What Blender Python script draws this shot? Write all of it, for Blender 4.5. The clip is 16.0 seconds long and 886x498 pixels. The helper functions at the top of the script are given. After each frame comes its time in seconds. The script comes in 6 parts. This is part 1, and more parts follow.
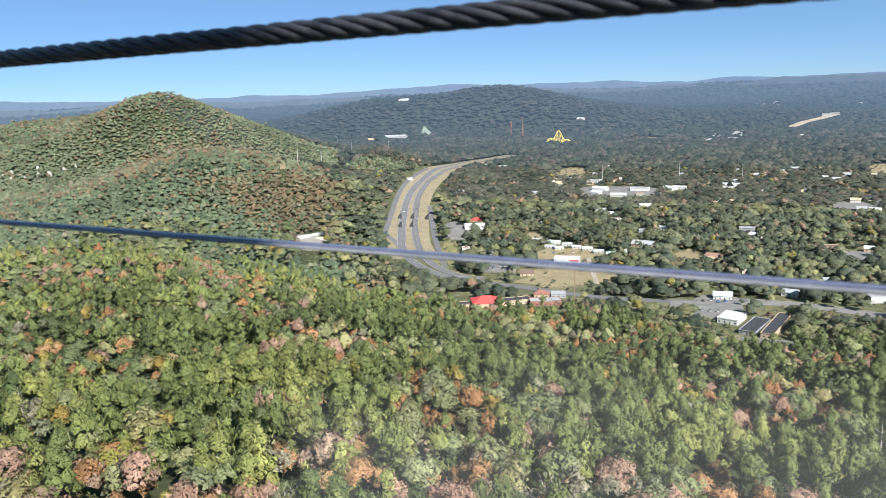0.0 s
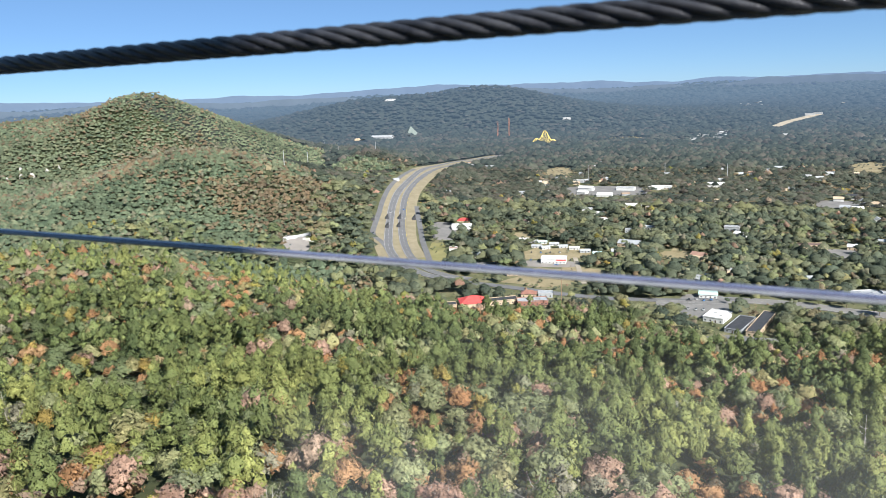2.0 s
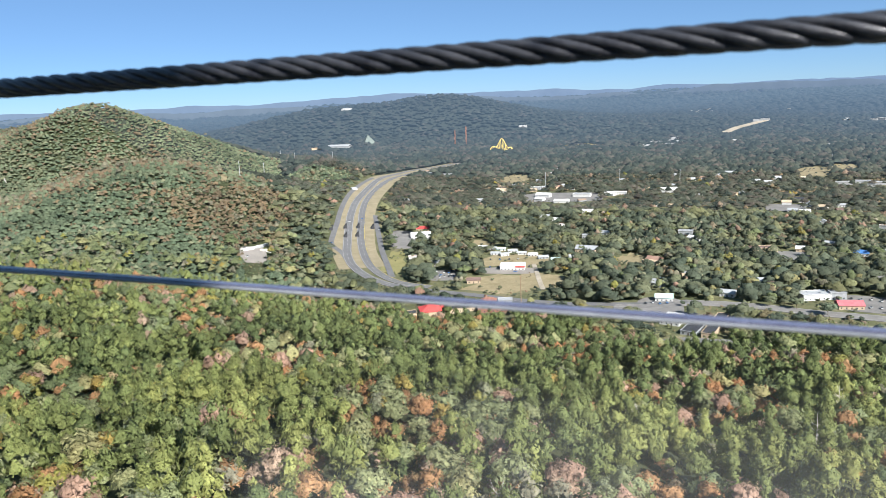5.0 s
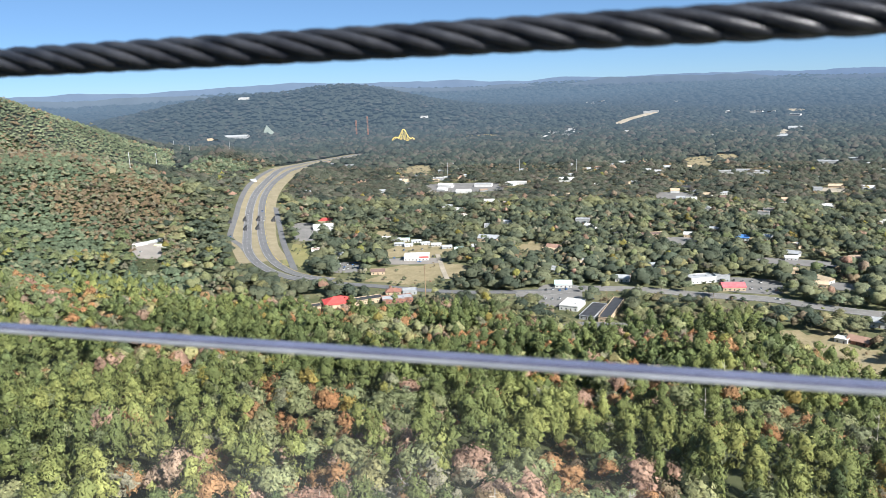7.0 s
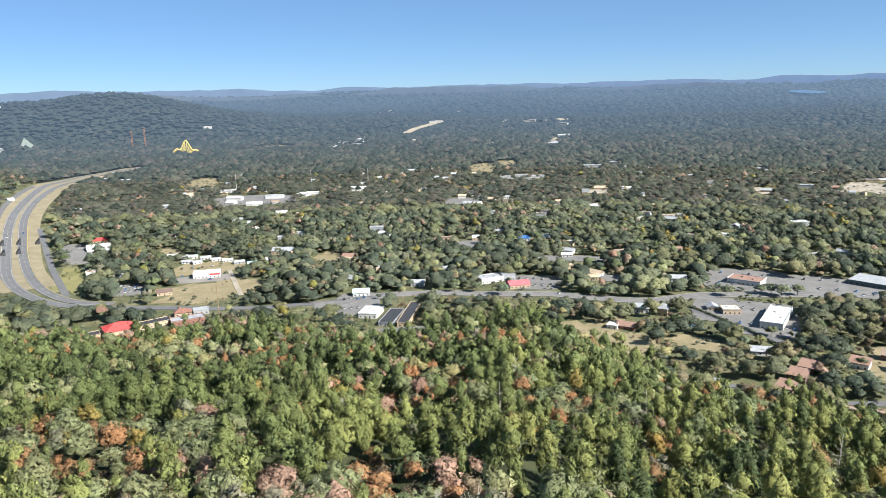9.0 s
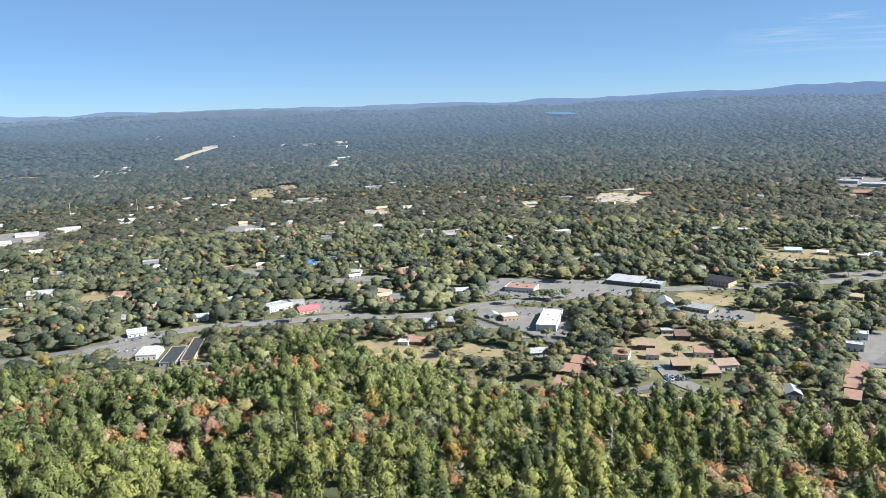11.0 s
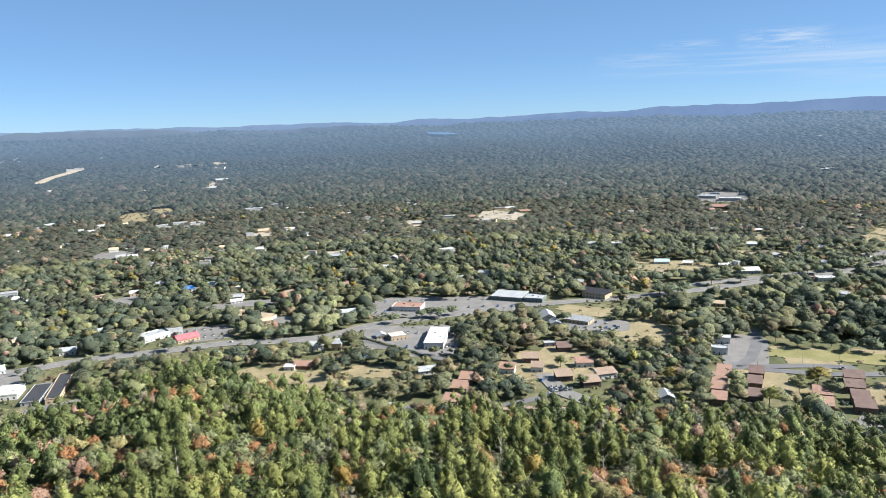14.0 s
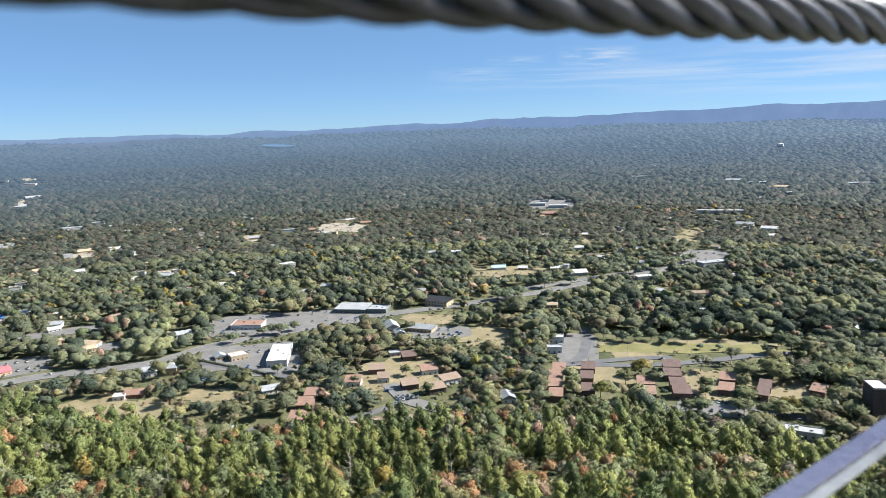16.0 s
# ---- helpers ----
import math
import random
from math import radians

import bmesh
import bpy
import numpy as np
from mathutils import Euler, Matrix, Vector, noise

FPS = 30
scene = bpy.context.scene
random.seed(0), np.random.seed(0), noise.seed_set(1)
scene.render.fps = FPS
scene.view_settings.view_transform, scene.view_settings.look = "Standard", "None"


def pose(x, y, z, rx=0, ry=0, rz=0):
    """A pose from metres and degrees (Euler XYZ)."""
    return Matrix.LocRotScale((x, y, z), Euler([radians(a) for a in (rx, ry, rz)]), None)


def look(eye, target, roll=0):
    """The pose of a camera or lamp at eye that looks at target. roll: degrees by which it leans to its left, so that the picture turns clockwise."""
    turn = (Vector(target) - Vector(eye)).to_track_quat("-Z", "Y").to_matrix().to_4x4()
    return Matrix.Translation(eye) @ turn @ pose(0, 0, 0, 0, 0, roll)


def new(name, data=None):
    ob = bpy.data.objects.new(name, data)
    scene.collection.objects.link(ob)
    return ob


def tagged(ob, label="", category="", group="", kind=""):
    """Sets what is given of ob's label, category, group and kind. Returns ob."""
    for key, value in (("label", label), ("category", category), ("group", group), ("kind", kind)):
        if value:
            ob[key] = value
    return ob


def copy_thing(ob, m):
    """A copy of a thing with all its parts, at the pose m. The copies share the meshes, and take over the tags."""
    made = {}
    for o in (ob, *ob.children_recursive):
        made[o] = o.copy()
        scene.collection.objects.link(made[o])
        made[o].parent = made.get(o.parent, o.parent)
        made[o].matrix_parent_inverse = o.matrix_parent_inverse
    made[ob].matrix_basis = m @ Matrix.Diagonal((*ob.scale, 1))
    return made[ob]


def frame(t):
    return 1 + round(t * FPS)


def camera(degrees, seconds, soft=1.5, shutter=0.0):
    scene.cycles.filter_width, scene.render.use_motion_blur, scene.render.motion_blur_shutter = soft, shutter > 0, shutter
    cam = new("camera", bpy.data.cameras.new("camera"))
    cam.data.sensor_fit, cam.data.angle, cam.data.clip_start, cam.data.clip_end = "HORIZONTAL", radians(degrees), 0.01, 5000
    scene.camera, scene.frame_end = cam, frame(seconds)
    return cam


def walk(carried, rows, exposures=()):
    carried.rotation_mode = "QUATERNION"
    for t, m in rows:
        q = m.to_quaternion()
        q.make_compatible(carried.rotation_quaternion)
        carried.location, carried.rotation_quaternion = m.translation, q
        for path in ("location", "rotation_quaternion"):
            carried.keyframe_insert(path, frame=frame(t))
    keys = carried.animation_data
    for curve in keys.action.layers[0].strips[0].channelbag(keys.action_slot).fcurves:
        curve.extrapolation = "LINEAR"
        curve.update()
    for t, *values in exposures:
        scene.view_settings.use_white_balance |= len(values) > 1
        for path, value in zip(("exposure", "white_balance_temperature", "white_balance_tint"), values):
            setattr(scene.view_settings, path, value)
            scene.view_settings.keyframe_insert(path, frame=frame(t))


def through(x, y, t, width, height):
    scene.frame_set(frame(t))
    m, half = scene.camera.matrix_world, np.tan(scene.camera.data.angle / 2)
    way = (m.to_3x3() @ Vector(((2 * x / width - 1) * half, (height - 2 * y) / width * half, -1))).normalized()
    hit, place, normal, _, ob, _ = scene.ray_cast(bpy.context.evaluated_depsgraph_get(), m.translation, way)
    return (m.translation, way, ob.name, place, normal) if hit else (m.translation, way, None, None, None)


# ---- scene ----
# Camera: carried along a guard rail on top of a lookout tower, panning to the right.
# The rail runs along RAIL; OUT points away from the tower.
RAIL_AZ = radians(27)
OUT = Vector((math.sin(RAIL_AZ), math.cos(RAIL_AZ), 0))
ALONG = Vector((math.cos(RAIL_AZ), -math.sin(RAIL_AZ), 0))
EYE = 190.0


def stand(s, back, up, yaw, pitch, roll):
    p = ALONG * s - OUT * back
    return pose(p.x, p.y, EYE + up, 90 + pitch, roll, yaw)


cam = camera(62.2, 16.0, 0.62)
cam.data.dof.use_dof = True
cam.data.dof.focus_distance = 700
cam.data.dof.aperture_fstop = 19
walk(cam, [
    (0.0, stand(0.000, 0.325, -0.0034, 0.67, -12.20, 2.27)),
    (0.5, stand(0.001, 0.324, -0.0015, 0.47, -12.47, 2.24)),
    (1.0, stand(0.001, 0.323, 0.0000, 0.24, -12.52, 2.21)),
    (1.5, stand(0.001, 0.323, 0.0011, 0.00, -12.43, 2.27)),
    (2.0, stand(0.003, 0.327, 0.0015, -0.37, -12.22, 2.33)),
    (2.5, stand(0.005, 0.331, 0.0018, -0.80, -12.01, 2.33)),
    (3.0, stand(0.006, 0.334, 0.0021, -1.23, -11.82, 2.43)),
    (4.2, stand(0.003, 0.328, 0.0090, -2.55, -11.66, 2.52)),
    (5.5, stand(0.000, 0.318, 0.0159, -4.80, -11.83, 2.61)),
    (6.0, stand(0.011, 0.315, 0.0198, -6.46, -12.11, 2.45)),
    (6.5, stand(0.040, 0.287, 0.0176, -8.67, -12.45, 2.42)),
    (7.0, stand(0.068, 0.252, 0.0152, -11.23, -12.74, 2.09)),
    (7.5, stand(0.088, 0.204, 0.0116, -14.21, -12.93, 1.81)),
    (8.0, stand(0.107, 0.176, 0.0066, -18.00, -12.96, 1.65)),
    (8.5, stand(0.122, 0.149, 0.0000, -22.31, -12.83, 1.51)),
    (9.0, stand(0.135, 0.122, -0.0020, -27.33, -12.51, 1.58)),
    (9.5, stand(0.146, 0.102, -0.003, -32.45, -12.02, 1.64)),
    (10.0, stand(0.156, 0.090, -0.004, -36.75, -11.56, 1.82)),
    (10.2, stand(0.159, 0.087, -0.004, -38.31, -11.39, 1.89)),
    (11.2, stand(0.172, 0.078, -0.005, -45.60, -11.30, 1.90)),
    (12.3, stand(0.182, 0.073, -0.006, -50.80, -11.31, 1.89)),
    (12.5, stand(0.183, 0.072, -0.006, -51.39, -11.25, 1.90)),
    (13.0, stand(0.186, 0.071, -0.006, -52.44, -10.93, 1.87)),
    (13.5, stand(0.189, 0.070, -0.006, -52.98, -10.54, 1.84)),
    (14.0, stand(0.191, 0.070, -0.006, -53.34, -10.02, 1.82)),
    (14.5, stand(0.193, 0.070, -0.004, -54.29, -9.62, 1.72)),
    (15.0, stand(0.195, 0.069, -0.002, -56.45, -9.35, 1.70)),
    (15.5, stand(0.197, 0.068, 0.003, -60.49, -9.34, 1.74)),
    (16.0, stand(0.200, 0.083, 0.012, -65.82, -9.51, 1.79)),
], [(0.0, 1.37, 6220, 10), (8.5, 1.44, 6250, 10), (14.0, 1.53, 6280, 10), (16.0, 1.48, 6250, 10)])

# ---- sky and sun ----
SUN_AZ, SUN_EL = 147.0, 38.0
world = bpy.data.worlds.new("world")
scene.world = world
world.use_nodes = True
wn = world.node_tree.nodes
sky = wn.new("ShaderNodeTexSky")
sky.sky_type = "NISHITA"
sky.sun_disc = False
sky.sun_elevation = radians(SUN_EL)
sky.sun_rotation = radians(SUN_AZ)
sky.altitude = 1300
sky.air_density = 0.6
sky.dust_density = 0.1
sky.ozone_density = 3.0
wn["Background"].inputs["Strength"].default_value = 0.056
cool = wn.new("ShaderNodeMix")
cool.data_type, cool.blend_type = "RGBA", "MULTIPLY"
cool.inputs[0].default_value = 1.0
cool.inputs[7].default_value = (0.62, 0.73, 0.86, 1)
world.node_tree.links.new(sky.outputs["Color"], cool.inputs[6])
even = wn.new("ShaderNodeMix")
even.data_type = "RGBA"
even.inputs[0].default_value = 0.44
even.inputs[7].default_value = (1.80, 3.28, 4.85, 1)
world.node_tree.links.new(cool.outputs[2], even.inputs[6])
world.node_tree.links.new(even.outputs[2], wn["Background"].inputs["Color"])
sun_data = bpy.data.lights.new("sun", "SUN")
sun_data.energy = 5.0
sun_data.angle = radians(0.53)
sun_data.color = (1.0, 0.95, 0.86)
sun = new("sun", sun_data)
_a, _e = radians(SUN_AZ), radians(SUN_EL)
sun.matrix_world = look((0, 0, 400), (-300 * math.sin(_a) * math.cos(_e), -300 * math.cos(_a) * math.cos(_e), 400 - 300 * math.sin(_e)))

# ---- materials ----


def material(name, rough=0.8, metal=0.0, spec=0.3):
    m = bpy.data.materials.new(name)
    m.use_nodes = True
    b = m.node_tree.nodes["Principled BSDF"]
    b.inputs["Roughness"].default_value = rough
    b.inputs["Metallic"].default_value = metal
    b.inputs["Specular IOR Level"].default_value = spec
    return m, m.node_tree, b


def ramp(tree, stops, source=None):
    n = tree.nodes.new("ShaderNodeValToRGB")
    e = n.color_ramp.elements
    while len(e) < len(stops):
        e.new(0.5)
    for k, (p, c) in zip(e, stops):
        k.position, k.color = p, (*c, 1)
    if source is not None:
        tree.links.new(source, n.inputs[0])
    return n.outputs[0]


def noise_at(tree, scale, detail=4.0, rough=0.6, vector=None):
    n = tree.nodes.new("ShaderNodeTexNoise")
    n.inputs["Scale"].default_value, n.inputs["Detail"].default_value, n.inputs["Roughness"].default_value = scale, detail, rough
    if vector is None:
        g = tree.nodes.new("ShaderNodeNewGeometry")
        vector = g.outputs["Position"]
    tree.links.new(vector, n.inputs["Vector"])
    return n.outputs["Fac"]


def mathn(tree, op, a, b=0.0):
    n = tree.nodes.new("ShaderNodeMath")
    n.operation = op
    for i, v in enumerate((a, b)):
        if isinstance(v, (int, float)):
            n.inputs[i].default_value = v
        else:
            tree.links.new(v, n.inputs[i])
    return n.outputs[0]


def mixc(tree, fac, a, b, mode="MIX"):
    n = tree.nodes.new("ShaderNodeMix")
    n.data_type, n.blend_type = "RGBA", mode
    for i, v in ((0, fac), (6, a), (7, b)):
        if isinstance(v, (int, float)):
            n.inputs[i].default_value = v
        elif isinstance(v, tuple):
            n.inputs[i].default_value = (*v, 1)
        else:
            tree.links.new(v, n.inputs[i])
    return n.outputs[2]


def bumped(tree, b, height, strength=0.4, distance=0.05):
    n = tree.nodes.new("ShaderNodeBump")
    n.inputs["Strength"].default_value, n.inputs["Distance"].default_value = strength, distance
    tree.links.new(height, n.inputs["Height"])
    tree.links.new(n.outputs[0], b.inputs["Normal"])


def surface(name, dark, light, big=0.15, fine=2.0, rough=0.85, spec=0.25, metal=0.0, bump=0.3):
    """A weathered surface: stains at one scale, grain at another."""
    m, t, b = material(name, rough, metal, spec)
    f1, f2 = noise_at(t, big, 3), noise_at(t, fine, 5)
    f = mathn(t, "ADD", mathn(t, "MULTIPLY", f1, 0.6), mathn(t, "MULTIPLY", f2, 0.4))
    t.links.new(ramp(t, [(0.33, dark), (0.67, light)], f), b.inputs["Base Color"])
    if bump:
        bumped(t, b, f2, bump, 0.03)
    return m


def leaves(name, stops, glow=None, through=0.10, grain=1.3, mottled=0.7, gaps=0.47, relief=0.4, vary=0.70):
    """Foliage: the hue differs from tree to tree, the value from leaf spray to leaf spray."""
    m, t, b = material(name, 0.75, 0.0, 0.15)
    a = t.nodes.new("ShaderNodeAttribute")
    a.attribute_name = "tint"
    o = t.nodes.new("ShaderNodeObjectInfo")
    g = t.nodes.new("ShaderNodeNewGeometry")
    f = mathn(t, "FRACT", mathn(t, "ADD", a.outputs["Fac"], o.outputs["Random"]))
    c = ramp(t, stops, f)
    v = mathn(t, "ADD", mathn(t, "MULTIPLY", g.outputs["Random Per Island"], vary), 1.0 - 0.5 * vary)
    patch = mathn(t, "ADD", mathn(t, "MULTIPLY", noise_at(t, 0.011, 5, 0.65), 1.5), 0.25)
    k = t.nodes.new("ShaderNodeVectorMath")
    k.operation = "SCALE"
    t.links.new(c, k.inputs[0])
    fine = noise_at(t, grain, 3, 0.65)
    mottle = mathn(t, "ADD", mathn(t, "MULTIPLY", fine, mottled), 1.0 - 0.5 * mottled)
    t.links.new(mathn(t, "MULTIPLY", mathn(t, "MULTIPLY", v, patch), mottle), k.inputs["Scale"])
    base_colour = k.outputs[0]
    # haze painted in: colour dims with distance, a blue glow is added below
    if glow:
        haze_share = t.nodes.new("ShaderNodeAttribute")
        haze_share.attribute_name = "distance"
        base_colour = mixc(t, mathn(t, "MINIMUM", mathn(t, "MULTIPLY", haze_share.outputs["Fac"], 1.3), 0.92), base_colour, (0.012, 0.014, 0.016))
    t.links.new(base_colour, b.inputs["Base Color"])
    bumped(t, b, fine, relief, 0.4 / grain)
    tr = t.nodes.new("ShaderNodeBsdfTranslucent")
    t.links.new(base_colour, tr.inputs["Color"])
    mx = t.nodes.new("ShaderNodeMixShader")
    mx.inputs[0].default_value = through
    t.links.new(b.outputs[0], mx.inputs[1])
    t.links.new(tr.outputs[0], mx.inputs[2])
    hole = t.nodes.new("ShaderNodeBsdfTransparent")
    cut = t.nodes.new("ShaderNodeMixShader")
    t.links.new(mathn(t, "GREATER_THAN", noise_at(t, grain * 1.25, 2, 0.6), gaps), cut.inputs[0])
    t.links.new(hole.outputs[0], cut.inputs[1])
    t.links.new(mx.outputs[0], cut.inputs[2])
    t.links.new(cut.outputs[0], t.nodes["Material Output"].inputs["Surface"])
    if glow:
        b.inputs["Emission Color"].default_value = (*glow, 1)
        t.links.new(mathn(t, "MULTIPLY", haze_share.outputs["Fac"], 1.0 / (1 - through)), b.inputs["Emission Strength"])
    return m


PINE = [(0, (0.050, 0.070, 0.029)), (0.3, (0.082, 0.104, 0.040)), (0.7, (0.134, 0.154, 0.053)), (1, (0.205, 0.212, 0.068))]
OAK = [(0, (0.086, 0.108, 0.050)), (0.4, (0.130, 0.152, 0.074)), (0.8, (0.182, 0.192, 0.096)), (1, (0.215, 0.192, 0.088))]
RUST = [(0, (0.240, 0.120, 0.056)), (0.5, (0.250, 0.150, 0.076)), (1, (0.222, 0.164, 0.092))]
ROSE = [(0.0, (0.240, 0.142, 0.104)), (0.5, (0.250, 0.166, 0.122)), (1.0, (0.232, 0.180, 0.128))]
GOLD = [(0, (0.205, 0.178, 0.046)), (0.6, (0.160, 0.168, 0.050)), (1, (0.235, 0.160, 0.048))]
GREY = [(0, (0.150, 0.142, 0.100)), (0.5, (0.176, 0.164, 0.116)), (1, (0.128, 0.142, 0.082))]
# blue is raised in HILL, TOWN and FAR to stand for haze
HILL = [(0, (0.070, 0.096, 0.060)), (0.4, (0.096, 0.122, 0.075)), (0.8, (0.124, 0.145, 0.088)), (1, (0.150, 0.150, 0.092))]
BROWN = [(0, (0.128, 0.098, 0.064)), (0.5, (0.150, 0.116, 0.073)), (0.8, (0.172, 0.122, 0.072)), (1, (0.144, 0.138, 0.084))]
TOWN = [(0, (0.046, 0.061, 0.044)), (0.3, (0.075, 0.090, 0.061)), (0.55, (0.116, 0.125, 0.074)), (0.8, (0.160, 0.163, 0.082)), (0.92, (0.158, 0.138, 0.077)), (1, (0.140, 0.110, 0.082))]
STREET = [(0, (0.108, 0.136, 0.088)), (1, (0.150, 0.170, 0.100))]
# grove leaves: the dark stops stand in for the grove's shade
GROVE_SHADED = [(0, (0.028, 0.043, 0.032)), (0.8, (0.046, 0.060, 0.038)), (1, (0.090, 0.104, 0.050))]
YARD = [(0, (0.090, 0.110, 0.062)), (0.6, (0.142, 0.156, 0.076)), (1, (0.190, 0.192, 0.088))]
FAR = [(0, (0.034, 0.044, 0.036)), (0.4, (0.055, 0.066, 0.050)), (0.8, (0.078, 0.084, 0.061)), (1, (0.092, 0.080, 0.066))]
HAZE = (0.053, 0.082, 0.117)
STOPS = {"pine": PINE, "oak": OAK, "rust": RUST, "rose": ROSE, "gold": GOLD, "grey": GREY, "hill": HILL, "brown": BROWN, "town": TOWN, "mid": FAR, "street": STREET, "grove": GROVE_SHADED, "yard": YARD}


def leaf_set(name, through, grain, gaps, mottled, relief, vary=0.70):
    """The leaves of all kinds, with sprays of one size."""
    return {k: leaves("%s_%s_leaves" % (name, k), v, None, through, grain, mottled, gaps, relief, vary) for k, v in STOPS.items()}


FINE_LEAF = leaf_set("fine", 0.18, 1.9, 0.46, 1.1, 0.6)
LEAF = leaf_set("slope", 0.16, 1.25, 0.46, 1.0, 0.5)
BROAD_LEAF = leaf_set("valley", 0.26, 0.75, 0.43, 0.6, 0.28, 0.5)
BROAD_LEAF["hill"] = leaves("hillside_leaves", HILL, None, 0.25, 0.6, 0.6, 0.33, 0.25, 0.5)
BROAD_LEAF["brown"] = leaves("faded_hillside_leaves", BROWN, None, 0.25, 0.6, 0.6, 0.33, 0.25, 0.5)
BROAD_LEAF["far"] = leaves("haze_glow_leaves", FAR, HAZE, 0.25, 0.28, 0.35, 0.0, 0.1, 0.35)
BARK = surface("bark", (0.10, 0.075, 0.055), (0.22, 0.18, 0.14), 0.6, 6.0)
PALE_BARK = surface("pale_bark", (0.30, 0.27, 0.23), (0.48, 0.45, 0.40), 0.6, 6.0)


def ground_material():
    m, t, b = material("ground_cover", 0.95, 0, 0.1)
    a = t.nodes.new("ShaderNodeAttribute")
    a.attribute_name = "open"
    wood = ramp(t, [(0.35, (0.028, 0.036, 0.018)), (0.65, (0.058, 0.064, 0.032))], noise_at(t, 0.08, 6))
    grass = ramp(t, [(0.3, (0.050, 0.062, 0.030)), (0.5, (0.095, 0.098, 0.052)), (0.72, (0.19, 0.165, 0.105))], noise_at(t, 0.03, 8, 0.65))
    t.links.new(mixc(t, a.outputs["Fac"], wood, grass), b.inputs["Base Color"])
    bumped(t, b, noise_at(t, 0.6, 5), 0.6, 0.4)
    return m


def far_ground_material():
    m, t, b = material("haze_glow_ground", 0.95, 0, 0.1)
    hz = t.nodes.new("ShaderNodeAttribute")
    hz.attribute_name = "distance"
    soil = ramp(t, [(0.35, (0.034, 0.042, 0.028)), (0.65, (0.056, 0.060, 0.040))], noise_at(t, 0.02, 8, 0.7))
    # soil dims outwards and a blue emission paints the haze over it
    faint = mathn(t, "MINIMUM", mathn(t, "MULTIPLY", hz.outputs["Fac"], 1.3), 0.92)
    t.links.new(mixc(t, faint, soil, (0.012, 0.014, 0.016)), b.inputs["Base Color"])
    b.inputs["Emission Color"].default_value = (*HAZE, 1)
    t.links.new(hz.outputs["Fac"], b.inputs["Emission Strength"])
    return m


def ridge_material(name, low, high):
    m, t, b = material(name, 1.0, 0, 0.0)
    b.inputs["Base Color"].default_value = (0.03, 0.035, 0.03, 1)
    # ridge tones are emitted, so the haze is in the colour itself
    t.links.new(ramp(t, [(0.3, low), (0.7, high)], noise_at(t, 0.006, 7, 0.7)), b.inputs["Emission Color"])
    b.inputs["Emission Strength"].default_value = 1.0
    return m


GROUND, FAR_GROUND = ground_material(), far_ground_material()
ASPHALT = surface("asphalt", (0.084, 0.084, 0.090), (0.132, 0.132, 0.136), 0.08, 1.5)
PAVE = surface("worn_parking_asphalt", (0.108, 0.105, 0.102), (0.182, 0.175, 0.167), 0.07, 1.2)
DRY = surface("dry_grass", (0.145, 0.122, 0.066), (0.255, 0.212, 0.130), 0.06, 0.5)
VERGE = surface("worn_verge_grass", (0.150, 0.130, 0.080), (0.245, 0.208, 0.140), 0.07, 0.6)
GREEN = surface("mown_grass", (0.112, 0.115, 0.042), (0.205, 0.182, 0.082), 0.05, 0.6)
PALE = surface("bare_pale_earth", (0.192, 0.168, 0.128), (0.352, 0.312, 0.256), 0.05, 0.5)
LOT = surface("pale_yard_concrete", (0.15, 0.14, 0.13), (0.225, 0.205, 0.185), 0.06, 0.8)
PAINT_WHITE = surface("road_paint_white", (0.20, 0.20, 0.20), (0.36, 0.36, 0.35), 0.4, 3.0)
PAINT_YELLOW = surface("road_paint_yellow", (0.360, 0.272, 0.048), (0.496, 0.384, 0.080), 0.4, 3.0)
CONCRETE = surface("concrete", (0.240, 0.232, 0.216), (0.368, 0.360, 0.336), 0.3, 3.0)
TONE = {
    "white": ((0.40, 0.40, 0.395), (0.56, 0.56, 0.55)), "grey": ((0.208, 0.224, 0.240), (0.336, 0.344, 0.352)), "tan": ((0.320, 0.248, 0.168), (0.464, 0.368, 0.264)),
    "red": ((0.400, 0.044, 0.040), (0.528, 0.080, 0.072)), "rose": ((0.400, 0.080, 0.096), (0.512, 0.144, 0.152)), "dark": ((0.022, 0.024, 0.029), (0.044, 0.045, 0.050)),
    "brown": ((0.095, 0.062, 0.054), (0.150, 0.102, 0.088)), "darkbrown": ((0.060, 0.044, 0.040), (0.100, 0.076, 0.068)), "salmon": ((0.200, 0.122, 0.092), (0.275, 0.172, 0.130)),
    "blue": ((0.040, 0.128, 0.336), (0.080, 0.208, 0.464)), "teal": ((0.280, 0.416, 0.400), (0.416, 0.544, 0.528)), "yellow": ((0.496, 0.344, 0.064), (0.624, 0.464, 0.120)),
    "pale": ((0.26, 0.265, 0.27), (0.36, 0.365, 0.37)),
    "taupe": ((0.190, 0.140, 0.105), (0.265, 0.200, 0.150)),
    "brick": ((0.160, 0.076, 0.056), (0.256, 0.128, 0.096)), "greygreen": ((0.080, 0.104, 0.096), (0.136, 0.160, 0.152)),
}
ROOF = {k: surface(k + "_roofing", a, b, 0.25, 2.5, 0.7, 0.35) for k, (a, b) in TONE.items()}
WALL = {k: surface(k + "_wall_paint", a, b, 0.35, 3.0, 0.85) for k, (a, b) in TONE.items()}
GLASS_DARK = surface("window_glass", (0.02, 0.025, 0.03), (0.05, 0.06, 0.07), 0.5, 2.0, 0.12, 0.6, 0.0, 0)
STEEL = surface("galvanised_steel", (0.36, 0.37, 0.38), (0.50, 0.51, 0.52), 0.8, 5.0, 0.5, 0.5, 0.5)
